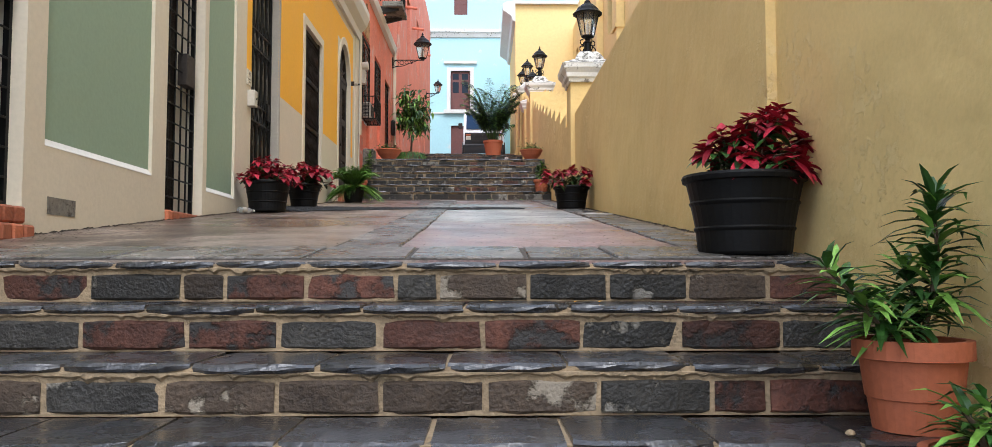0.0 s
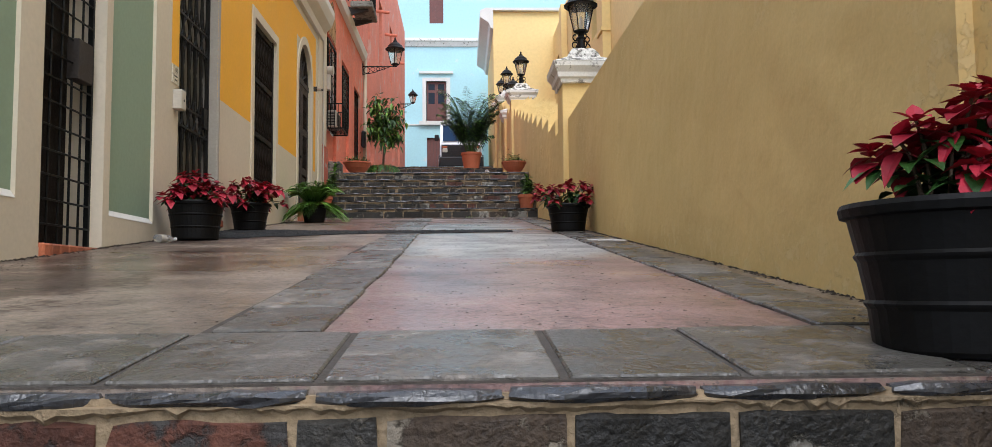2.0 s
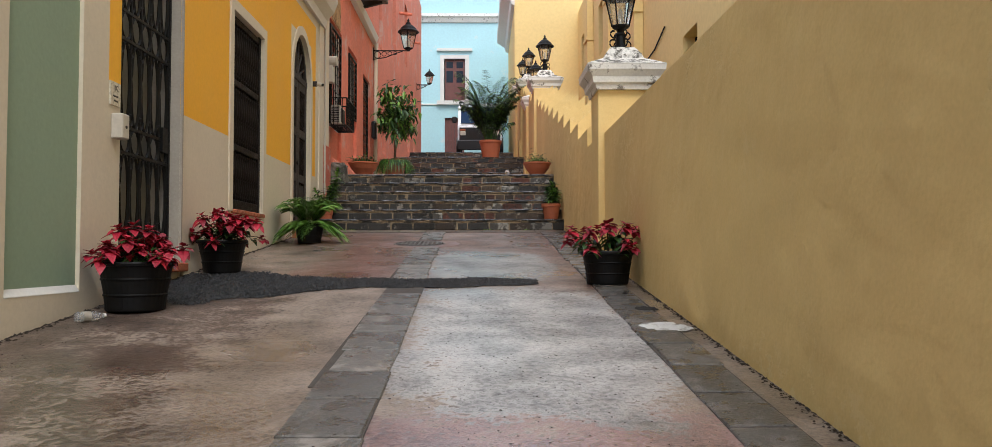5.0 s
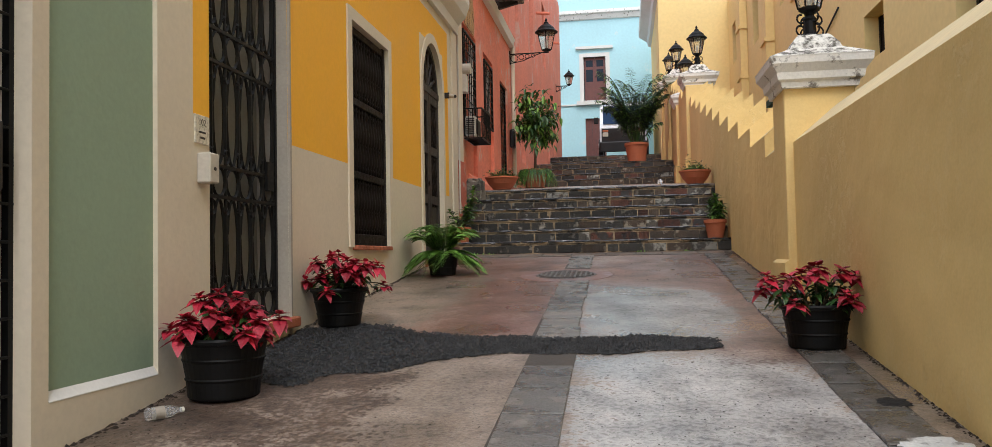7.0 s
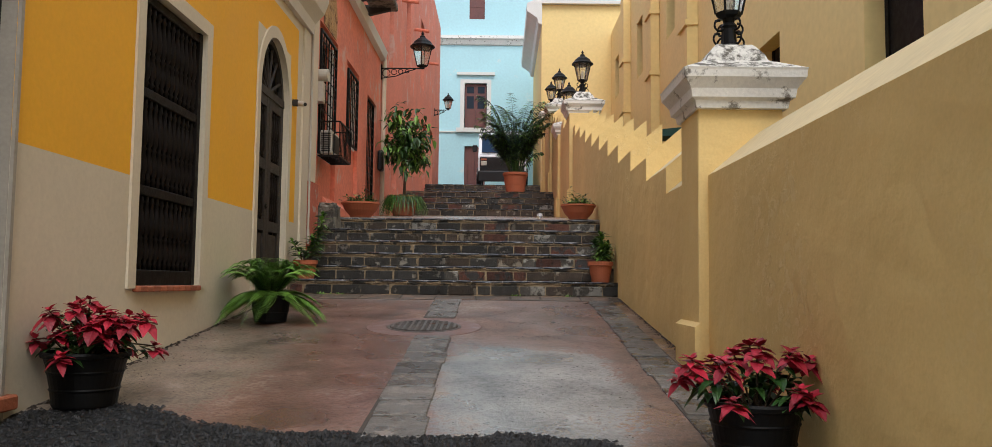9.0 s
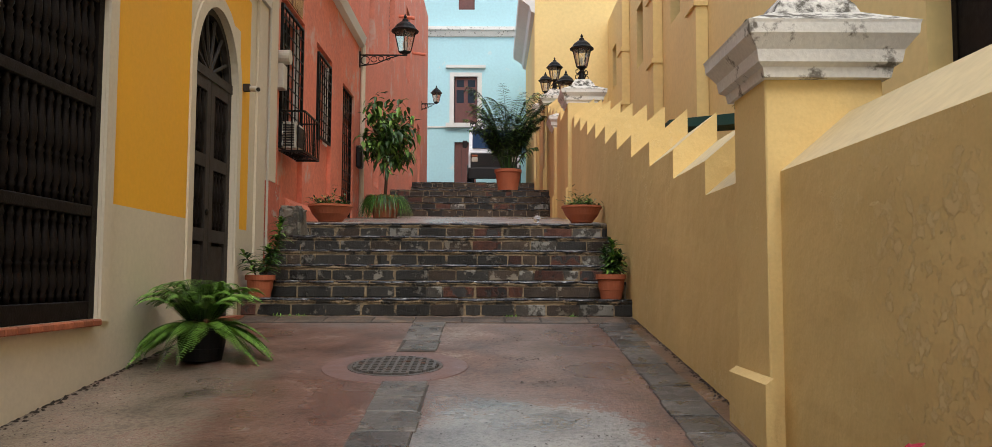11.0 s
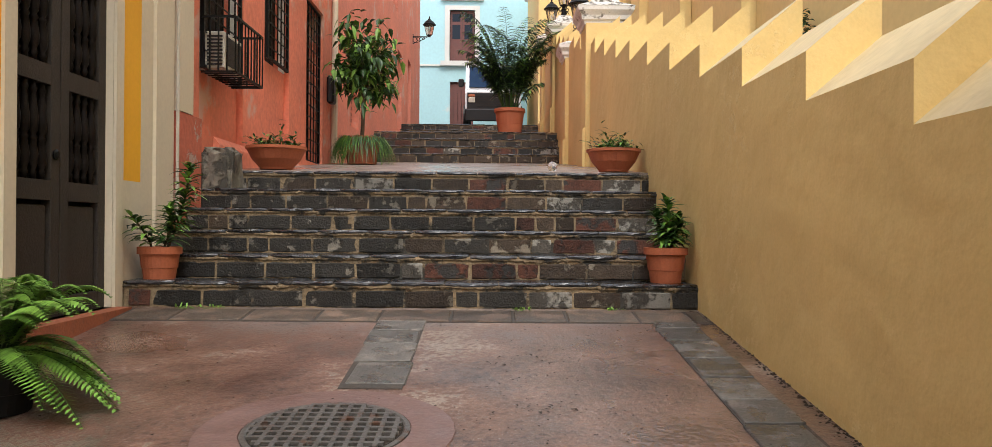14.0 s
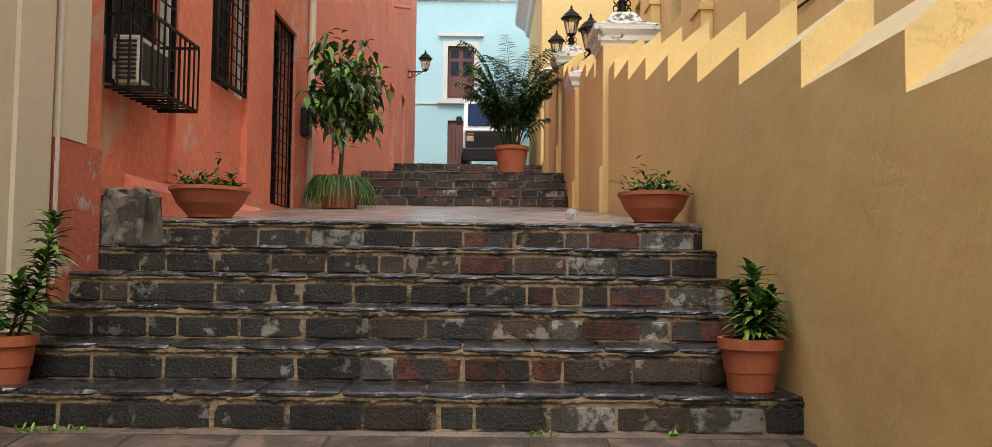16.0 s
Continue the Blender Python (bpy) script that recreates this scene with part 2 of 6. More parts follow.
def zone_floor():
    """Worn concrete: brown wash at one side, pink panels, pale scraped patches with ragged rims. The colours of the
    patch at y 8.3 and of the upper landing also hold painted sky sheen.
    """
    m = bpy.data.materials.new("worn_tinted_concrete")
    m.use_nodes = True
    nt = m.node_tree
    n, l = nt.nodes, nt.links
    b = n["Principled BSDF"]
    geo = n.new("ShaderNodeNewGeometry")
    nz = n.new("ShaderNodeTexNoise")
    nz.inputs["Scale"].default_value, nz.inputs["Detail"].default_value = 2.6, 12
    fz = n.new("ShaderNodeTexNoise")
    fz.inputs["Scale"].default_value, fz.inputs["Detail"].default_value = 28, 5
    bz = n.new("ShaderNodeTexNoise")
    bz.inputs["Scale"].default_value, bz.inputs["Detail"].default_value = 0.7, 5
    for q in (nz, fz, bz):
        l.new(geo.outputs["Position"], q.inputs["Vector"])
    sep = n.new("ShaderNodeSeparateXYZ")
    l.new(geo.outputs["Position"], sep.inputs[0])

    def mth(op, a, c):
        q = n.new("ShaderNodeMath")
        q.operation = op
        for k, v in enumerate((a, c)):
            if isinstance(v, (int, float)):
                q.inputs[k].default_value = v
            else:
                l.new(v, q.inputs[k])
        return q.outputs[0]

    def ellipse(cx, cy, rx, ry, rag, soft):
        dx = mth("DIVIDE", mth("SUBTRACT", sep.outputs[0], cx), rx)
        dy = mth("DIVIDE", mth("SUBTRACT", sep.outputs[1], cy), ry)
        d = mth("ADD", mth("POWER", mth("ABSOLUTE", dx, 0), 4), mth("POWER", mth("ABSOLUTE", dy, 0), 4))
        d = mth("ADD", d, mth("MULTIPLY", mth("SUBTRACT", mth("ADD", nz.outputs[0], mth("MULTIPLY", fz.outputs[0], 0.9)), 0.95), rag * 3.2))
        q = n.new("ShaderNodeMapRange")
        q.inputs[1].default_value, q.inputs[2].default_value = 1 + soft, 1 - soft
        l.new(d, q.inputs[0])
        return q.outputs[0]

    def over(base, mask, color, amount=1.0):
        q = n.new("ShaderNodeMix")
        q.data_type = "RGBA"
        l.new(mth("MULTIPLY", mask, amount), q.inputs[0])
        if isinstance(base, tuple):
            q.inputs[6].default_value = (*base, 1)
        else:
            l.new(base, q.inputs[6])
        q.inputs[7].default_value = (*color, 1)
        return q.outputs[2]

    col = over((0.21, 0.165, 0.13), ellipse(-1.6, 14.0, 1.4, 3.2, 1.5, 0.25), (0.145, 0.072, 0.05), 0.9)
    col = over(col, ellipse(-2.2, 7.0, 0.75, 3.2, 2.5, 0.5), (0.085, 0.05, 0.034), 0.8)
    col = over(col, ellipse(0.35, 5.0, 0.8, 1.9, 1.2, 0.4), (0.27, 0.155, 0.145), 0.85)
    # Pale scraped patch, its colour lightened further for sky sheen on the wet floor.
    col = over(col, ellipse(0.3, 8.3, 0.75, 1.8, 1.0, 0.2), (0.39, 0.375, 0.36), 0.9)
    col = over(col, ellipse(0.5, 14.4, 0.95, 2.4, 1.0, 0.3), (0.155, 0.085, 0.06), 0.9)
    col = over(col, ellipse(-1.4, 10.9, 1.3, 0.7, 1.5, 0.3), (0.17, 0.085, 0.065), 0.8)
    col = over(col, ellipse(0.85, 11.9, 0.5, 2.0, 0.8, 0.3), (0.155, 0.085, 0.062), 0.9)
    col = over(col, ellipse(-2.25, 12.4, 0.55, 1.7, 2.4, 0.2), (0.25, 0.205, 0.155), 0.75)
    col = over(col, ellipse(0.12, 11.8, 0.62, 1.3, 0.9, 0.05), (0.25, 0.24, 0.225), 0.95)
    # Pinkish upper landing; its light grey sheen is mixed into this colour.
    col = over(col, ellipse(-0.7, 22.0, 1.9, 6.0, 0.8, 0.3), (0.30, 0.235, 0.205), 0.9)
    sp = n.new("ShaderNodeMapRange")
    sp.inputs[1].default_value, sp.inputs[2].default_value = 0.58, 0.66
    l.new(fz.outputs[0], sp.inputs[0])
    col = over(col, sp.outputs[0], (0.04, 0.032, 0.028), 0.55)
    gz = n.new("ShaderNodeTexNoise")
    gz.inputs["Scale"].default_value, gz.inputs["Detail"].default_value = 85, 4
    l.new(geo.outputs["Position"], gz.inputs["Vector"])
    pits = n.new("ShaderNodeMapRange")
    pits.inputs[1].default_value, pits.inputs[2].default_value = 0.60, 0.68
    l.new(gz.outputs[0], pits.inputs[0])
    col = over(col, pits.outputs[0], (0.05, 0.042, 0.036), 0.7)
    chips = n.new("ShaderNodeMapRange")
    chips.inputs[1].default_value, chips.inputs[2].default_value = 0.38, 0.31
    l.new(gz.outputs[0], chips.inputs[0])
    col = over(col, chips.outputs[0], (0.36, 0.33, 0.30), 0.45)
    dk = n.new("ShaderNodeMapRange")
    dk.inputs[1].default_value, dk.inputs[2].default_value = 0.35, 0.65
    dk.inputs[3].default_value, dk.inputs[4].default_value = 0.35, 1.65
    l.new(mth("MULTIPLY", mth("ADD", nz.outputs[0], fz.outputs[0]), 0.5), dk.inputs[0])
    mul = n.new("ShaderNodeMix")
    mul.data_type, mul.blend_type = "RGBA", "MULTIPLY"
    mul.inputs[0].default_value = 1
    l.new(col, mul.inputs[6])
    l.new(dk.outputs[0], mul.inputs[7])
    l.new(mul.outputs[2], b.inputs["Base Color"])
    rg = n.new("ShaderNodeMapRange")
    rg.inputs[1].default_value, rg.inputs[2].default_value = 0.38, 0.62
    rg.inputs[3].default_value, rg.inputs[4].default_value = 0.22, 0.6
    l.new(bz.outputs[0], rg.inputs[0])
    l.new(rg.outputs[0], b.inputs["Roughness"])
    film = n.new("ShaderNodeMapRange")
    film.inputs[1].default_value, film.inputs[2].default_value = 0.62, 0.36
    film.inputs[3].default_value, film.inputs[4].default_value = 0.1, 0.75
    l.new(mth("ADD", mth("MULTIPLY", bz.outputs[0], 0.6), mth("MULTIPLY", nz.outputs[0], 0.4)), film.inputs[0])
    l.new(film.outputs[0], b.inputs["Coat Weight"])
    b.inputs["Coat Roughness"].default_value = 0.24
    bp = n.new("ShaderNodeBump")
    bp.inputs["Strength"].default_value, bp.inputs["Distance"].default_value = 0.7, 0.012
    l.new(mth("ADD", mth("MULTIPLY", nz.outputs[0], 0.4), mth("ADD", mth("MULTIPLY", fz.outputs[0], 0.7), mth("MULTIPLY", gz.outputs[0], 0.5))), bp.inputs["Height"])
    l.new(bp.outputs[0], b.inputs["Normal"])
    ripple = n.new("ShaderNodeBump")
    ripple.inputs["Strength"].default_value, ripple.inputs["Distance"].default_value = 0.35, 0.012
    l.new(mth("ADD", nz.outputs[0], mth("MULTIPLY", fz.outputs[0], 0.8)), ripple.inputs["Height"])
    l.new(ripple.outputs[0], b.inputs["Coat Normal"])
    return m


FLOOR = zone_floor()


# ---- mesh helpers ----
def mesh_of(name, bm, mats, smooth=False):
    me = bpy.data.meshes.new(name)
    bmesh.ops.recalc_face_normals(bm, faces=bm.faces[:])
    bm.to_mesh(me)
    bm.free()
    for m in (mats if isinstance(mats, (list, tuple)) else [mats]):
        me.materials.append(m)
    if smooth:
        for p in me.polygons:
            p.use_smooth = True
    return me


def thing(name, label, category, group="", at=(0, 0, 0), kind=""):
    ob = new(name)
    ob.location = at
    return tagged(ob, label, category, group, kind)


def solid(name, bm, mats, label="", category="", kind="", smooth=False, at=(0, 0, 0), group=""):
    ob = new(name, mesh_of(name, bm, mats, smooth))
    ob.location = at
    return tagged(ob, label, category, group, kind)


def part(name, bm, mats, parent, label="", smooth=False, at=(0, 0, 0)):
    ob = new(name, mesh_of(name, bm, mats, smooth))
    ob.parent = parent
    ob.location = at
    return tagged(ob, label)


def piece(name, me, parent, m):
    ob = new(name, me)
    ob.parent = parent
    ob.matrix_basis = m
    return ob


def box(bm, x0, x1, y0, y1, z0, z1, bevel=0.0, mi=0):
    vs = [bm.verts.new((x, y, z)) for x in (x0, x1) for y in (y0, y1) for z in (z0, z1)]
    fs = [bm.faces.new([vs[i] for i in q]) for q in ((0, 1, 3, 2), (4, 6, 7, 5), (0, 4, 5, 1), (2, 3, 7, 6), (0, 2, 6, 4), (1, 5, 7, 3))]
    for f in fs:
        f.material_index = mi
    if bevel:
        es = list({e for f in fs for e in f.edges})
        bmesh.ops.bevel(bm, geom=es, offset=bevel, segments=1, affect="EDGES")
    return bm


def paint_tops(bm, lowest, above=-1e9):
    """Gives faces that look upwards the second material."""
    bmesh.ops.recalc_face_normals(bm, faces=bm.faces[:])
    bm.normal_update()
    for f in bm.faces:
        if f.normal.z > lowest and f.calc_center_median().z > above:
            f.material_index = 1
    return bm


def B(*a, **k):
    return box(bmesh.new(), *a, **k)


def prism(bm, poly, axis, a, c):
    """Extrudes a polygon along x, y or z from a to c. poly gives the two other coordinates in order."""
    def put(p, v):
        return {"x": (v, p[0], p[1]), "y": (p[0], v, p[1]), "z": (p[0], p[1], v)}[axis]
    lo = [bm.verts.new(put(p, a)) for p in poly]
    hi = [bm.verts.new(put(p, c)) for p in poly]
    bm.faces.new(lo)
    bm.faces.new(hi[::-1])
    for i in range(len(poly)):
        j = (i + 1) % len(poly)
        bm.faces.new((lo[i], hi[i], hi[j], lo[j]))
    return bm


def rod(bm, p, q, r, sides=6, r2=None):
    p, q = Vector(p), Vector(q)
    d = (q - p)
    if d.length < 1e-6:
        return bm
    rot = d.to_track_quat("Z", "Y").to_matrix().to_4x4()
    bmesh.ops.create_cone(bm, cap_ends=True, segments=sides, radius1=r, radius2=r if r2 is None else r2, depth=d.length, matrix=Matrix.Translation((p + q) / 2) @ rot)
    return bm


def tube(bm, pts, r, sides=5, r_end=None):
    """A bent rod through pts."""
    rings = []
    n = len(pts)
    for i, p in enumerate(pts):
        p = Vector(p)
        d = Vector(pts[min(i + 1, n - 1)]) - Vector(pts[max(i - 1, 0)])
        rot = d.to_track_quat("Z", "Y")
        rad = r if r_end is None else r + (r_end - r) * i / max(n - 1, 1)
        rings.append([bm.verts.new(p + rot @ Vector((rad * math.cos(k * math.tau / sides), rad * math.sin(k * math.tau / sides), 0))) for k in range(sides)])
    for a, c in zip(rings, rings[1:]):
        for k in range(sides):
            j = (k + 1) % sides
            bm.faces.new((a[k], a[j], c[j], c[k]))
    bm.faces.new(rings[0][::-1])
    bm.faces.new(rings[-1])
    return bm


def lathe(bm, profile, sides=24, center=(0, 0), squash=1.0):
    """Turns (radius, z) pairs round the z axis."""
    rings = []
    for r, z in profile:
        rings.append([bm.verts.new((center[0] + r * math.cos(k * math.tau / sides), center[1] + squash * r * math.sin(k * math.tau / sides), z)) for k in range(sides)])
    for a, c in zip(rings, rings[1:]):
        for k in range(sides):
            j = (k + 1) % sides
            bm.faces.new((a[k], a[j], c[j], c[k]))
    bm.faces.new(rings[0][::-1])
    bm.faces.new(rings[-1])
    return bm


def square_lathe(bm, profile, cx, cy):
    """Stacks square sections: (half width, z)."""
    rings = [[bm.verts.new((cx + sx * h, cy + sy * h, z)) for sx, sy in ((-1, -1), (1, -1), (1, 1), (-1, 1))] for h, z in profile]
    for a, c in zip(rings, rings[1:]):
        for k in range(4):
            j = (k + 1) % 4
            bm.faces.new((a[k], a[j], c[j], c[k]))
    bm.faces.new(rings[0][::-1])
    bm.faces.new(rings[-1])
    return bm


def facade(name, ys, zs, x, sign, thick, depth_at, mat_at, mats, label, zb=None):
    """A wall along y with its face at x and its body behind, on a grid of cells; depth_at gives each cell's recess, None for a hole."""
    bm = bmesh.new()
    ny, nz = len(ys) - 1, len(zs) - 1
    dep = [[depth_at((ys[i] + ys[i + 1]) / 2, (zs[j] + zs[j + 1]) / 2) for j in range(nz)] for i in range(ny)]

    def quad(a, b2, c, d, mi):
        f = bm.faces.new([bm.verts.new(p) for p in (a, b2, c, d)])
        f.material_index = mi

    def X(d):
        return x - sign * d
    for i in range(ny):
        for j in range(nz):
            d = dep[i][j]
            y0, y1, z0, z1 = ys[i], ys[i + 1], zs[j], zs[j + 1]
            mi = mat_at((y0 + y1) / 2, (z0 + z1) / 2)
            if d is not None:
                quad((X(d), y0, z0), (X(d), y1, z0), (X(d), y1, z1), (X(d), y0, z1), mi)
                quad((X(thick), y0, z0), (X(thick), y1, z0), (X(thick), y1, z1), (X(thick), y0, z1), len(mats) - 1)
            for di, dj, e in ((1, 0, ((y1, z0), (y1, z1))), (0, 1, ((y0, z1), (y1, z1)))):
                o = dep[i + di][j + dj] if i + di < ny and j + dj < nz else "end"
                if o == "end":
                    o = None
                a = thick if d is None else d
                c = thick if o is None else o
                if abs(a - c) > 1e-6:
                    mi2 = mi if a < c else mat_at((y0 + y1) / 2 + di * (y1 - y0) * 0.5 + di * 0.01, (z0 + z1) / 2 + dj * ((z1 - z0) * 0.5 + 0.01))
                    (ya, za), (yb, zb2) = e
                    quad((X(a), ya, za), (X(c), ya, za), (X(c), yb, zb2), (X(a), yb, zb2), mi2)
            if i == 0 and d is not None:
                quad((X(d), y0, z0), (X(thick), y0, z0), (X(thick), y0, z1), (X(d), y0, z1), mi)
    bmesh.ops.remove_doubles(bm, verts=bm.verts[:], dist=0.0005)
    return solid(name, bm, mats, label, "wall", "structure")


def splits(lo, hi, *rects):
    s = {lo, hi}
    for r in rects:
        for v in r:
            if lo < v < hi:
                s.add(v)
    return sorted(s)


# ---- levels ----
S1 = 0.1053


def zf(y):
    """Height of the walked ground."""
    if y < 3.25:
        return 0.04 - 0.16 * math.floor((3.25 - y) / 0.37 + 1)
    if y < 16.54:
        return 0.04 + S1 * (y - 3.25)
    if y < 18.38:
        return 1.44 + 0.18 * (1 + math.floor((y - 16.54) / 0.368))
    if y < 28.0:
        return 2.54 + 0.086 * (y - 18.38)
    if y < 29.05:
        return 3.37 + 0.195 * (1 + math.floor((y - 28.0) / 0.35))
    if y < 34.0:
        return 4.15 + 0.06 * (y - 29.05)
    return 5.0 + 0.105 * (y - 34.6)


XL, XR = -2.75, 1.36


def strip_floor(name, y0, y1, z0, z1, label, x0=-2.9, x1=1.5, m=None):
    bm = bmesh.new()
    prism(bm, [(y0, z0 - 0.4), (y1, z1 - 0.4), (y1, z1), (y0, z0)], "x", x0, x1)
    return solid(name, bm, m or FLOOR, label, "floor", "structure")


floor = strip_floor("floor_lower_landing", 3.28, 16.62, zf(3.28), 0.04 + S1 * 13.37, "worn tinted concrete alley floor, damp and stained", x1=1.6)
strip_floor("floor_upper_landing", 18.42, 28.05, zf(18.42), zf(18.42) + 0.086 * 9.63, "damp pinkish concrete landing above the steps")
strip_floor("floor_top_landing", 29.1, 34.2, 4.15, 4.15 + 0.06 * 5.1, "concrete landing below the street")
street = strip_floor("road", 34.9, 52, 5.03, 5.03 + 0.105 * 17.1, "sloping asphalt street before the blue house", -40, 40, ROAD)
bm = bmesh.new()
box(bm, -300, 300, -300, 500, -3.6, -3.0)
solid("ground", bm, ROAD, "wide ground under the town", "ground", "structure")
strip_floor("floor_lower_street", -30, 0.36, -1.4, -1.4, "lower street paving before the steps", -12, 12, ROAD)


# ---- steps ----
def brick_mesh(w, h, d, m, seed, wear=0.006, ends=0.006):
    """A worn block: its section swept along x with uneven edges and rounded ends."""
    rng = random.Random(seed)
    bm = bmesh.new()
    c = min(0.009, h * 0.35)
    sec = [(0, c), (0, h - c), (c * 1.4, h), (d, h), (d, 0), (c, 0)]
    n = max(3, round(w / 0.05))
    rings = []
    swell = rng.uniform(-1, 1)
    for i in range(n + 1):
        x = -w / 2 + w * i / n
        inset = ends if i in (0, n) else (0.25 * ends if i in (1, n - 1) else 0)
        inset += wear * 0.5 * (1 + swell * math.sin(7 * i / n + seed))
        rings.append([bm.verts.new((x + (rng.uniform(-1, 1) * wear * 0.6), y + (inset + rng.uniform(-1, 1) * wear * 0.7 if y < d else 0), z + rng.uniform(-1, 1) * wear * 0.35 + (0.1 * inset if z < h / 2 else -0.1 * inset))) for y, z in sec])
    for p, q in zip(rings, rings[1:]):
        for k in range(6):
            j = (k + 1) % 6
            bm.faces.new((p[k], p[j], q[j], q[k]))
    bm.faces.new(rings[0][::-1])
    bm.faces.new(rings[-1])
    return mesh_of("brick", bm, m)


def mortar_band(x0, x1, y, z_top, drop, seed):
    """Pointing smeared under the step's nose, with a ragged lower rim that laps over the bricks."""
    rng = random.Random(seed)
    bm = bmesh.new()
    n = int((x1 - x0) / 0.022)
    rows = []
    for i in range(n + 1):
        x = x0 + (x1 - x0) * i / n
        low = z_top - drop * (0.75 + 0.35 * math.sin(3.1 * x + seed) * math.sin(9.7 * x)) - rng.uniform(0, 0.014) - (0.02 if rng.random() < 0.06 else 0)
        out = rng.uniform(0.002, 0.009)
        rows.append([bm.verts.new((x, y + 0.02, z_top)), bm.verts.new((x, y - out, z_top - 0.004)), bm.verts.new((x, y - out * 0.8, (z_top + low) / 2)), bm.verts.new((x, y + 0.016, low))])
    for a, c in zip(rows, rows[1:]):
        for k in range(3):
            bm.faces.new((a[k], a[k + 1], c[k + 1], c[k]))
    return bm


RISER_BRICKS = {}
TREAD_BLOCKS = {}


def stair(name, y0, z0, run, rise, count, x0, x1, label, seed, brick_h, edge=0.024, bed=MORTAR):
    rng = random.Random(seed)
    root = thing(name, label, "steps", kind="structure")
    for k in range(count):
        yb = y0 + count * run + 0.1
        ob = part("step", B(x0, x1, y0 + k * run + 0.008, yb, z0 + k * rise - (0.6 if k == 0 else 0.0), z0 + (k + 1) * rise - 0.012), bed, root)
        ya, za = y0 + k * run, z0 + k * rise
        x = x0 - rng.uniform(0, 0.2)
        while x < x1:
            w = rng.choice((0.34, 0.34, 0.33, 0.35, 0.30, 0.15))
            kind = rng.choice("dddbbbrr" if seed == 3 else "ddddbbbbbrrp")
            if seed == 5 and x < -1.0 and rng.random() < 0.75:
                kind = "d"
            # Extra pale blocks at right: whitewash, and the glint of wet noses as colour.
            if seed == 5 and x > -0.2 and rng.random() < 0.28:
                kind = "p"
            m = {"d": BRICK_DARK, "b": BRICK_BROWN, "r": BRICK_RED, "p": BRICK_PALE}[kind]
            w2 = min(x + w, x1) - max(x, x0)
            if w2 > 0.06:
                key = (round(w2, 2), kind, rng.randrange(3), round(brick_h, 3))
                if key not in RISER_BRICKS:
                    RISER_BRICKS[key] = brick_mesh(key[0], brick_h, 0.06, m, len(RISER_BRICKS))
                piece("brick", RISER_BRICKS[key], ob, pose(max(x, x0) + w2 / 2, ya - rng.uniform(0.001, 0.01), za + 0.006, 0, 0, rng.uniform(-0.5, 0.5)))
            x += w + 0.018
        part("pointing", mortar_band(x0, x1, ya - 0.002, za + rise - edge + 0.004, rise - brick_h - edge - 0.01, seed * 10 + k), bed, ob)
        x = x0 - rng.uniform(0, 0.3)
        while x < x1:
            w = rng.choice((0.36, 0.37, 0.38, 0.35))
            w2 = min(x + w, x1) - max(x, x0)
            if w2 > 0.08:
                key = (round(w2, 2), rng.randrange(5), round(run, 2))
                if key not in TREAD_BLOCKS:
                    TREAD_BLOCKS[key] = brick_mesh(key[0], edge, run + 0.012, TREAD, 50 + len(TREAD_BLOCKS), 0.007, 0.022)
                piece("tread_block", TREAD_BLOCKS[key], ob, pose(max(x, x0) + w2 / 2, ya - 0.014 - rng.uniform(0, 0.014), za + rise - edge + rng.uniform(-0.004, 0.003), 0, 0, rng.uniform(-0.6, 0.6)))
            x += w + 0.012
    return ob


stair("steps_lower", 3.25 - 8 * 0.37, 0.04 - 9 * 0.16, 0.37, 0.16, 9, -2.9, 1.42, "wet dark stone and brick steps with sandy mortar", 3, 0.102, 0.028)
stair("steps_middle", 16.54, 1.44, 0.368, 0.182, 6, -2.74, 1.36, "six worn brick and stone steps with patchy whitewash", 5, 0.118, 0.024, MORTAR_DARK)
stair("steps_upper", 28.0, 3.37, 0.35, 0.195, 4, -2.74, 1.36, "four dark brick steps below the top landing", 8, 0.14, 0.024, MORTAR_DARK)
stair("steps_street", 34.0, 4.44, 0.3, 0.19, 3, -2.74, 1.36, "three dark brick steps up to the street", 9, 0.135, 0.024, MORTAR_DARK)


# ---- left houses ----
def flat(v):
    return lambda y, z: v


# green house: plane XL, gates are holes, panels are recessed
GY = [(3.95, 4.87), (7.03, 7.95)]
GP = [(1.4, 3.4), (5.1, 6.74), (8.06, 8.95)]


def g_depth(y, z):
    for a, c in GY:
        if a < y < c and 0.5 - (0.12 if c < 5 else 0) < z < 3.4:
            return None
    for a, c in GP:
        if a < y < c and 0.79 < z < 4.6:
            return 0.03
    return 0.0


def g_mat(y, z):
    return 1 if any(a < y < c and 0.79 < z < 4.6 for a, c in GP) else 0


# Top beyond about 6.2 is unseen, added to keep skylight off the alley wall.
facade("wall_green_house", splits(0.8, 9.2, *GY, *GP), [-1.6, 0.38, 0.5, 0.79, 3.4, 4.6, 9.4], XL, 1, 0.4, g_depth, g_mat, [CREAM, GREEN, INSIDE], "cream plaster wall with recessed sage green panels")

# yellow house
WIN, GATE, ARCH = (12.32, 13.57, 1.55, 3.78), (9.54, 10.78, 0.98, 4.1), (15.2, 16.39, 1.45, 4.42)


def y_depth(y, z):
    for a, c, d, e in (WIN, GATE, ARCH):
        if a < y < c and d < z < e:
            return None
    return 0.0


def y_mat(y, z):
    if any(q[0] - 0.1 < y < q[1] + 0.1 and q[2] < z < q[3] + 0.1 for q in (WIN, ARCH)):
        return 0
    if 9.34 < y < 16.84 and 2.34 < z < 4.85:
        return 1
    return 0


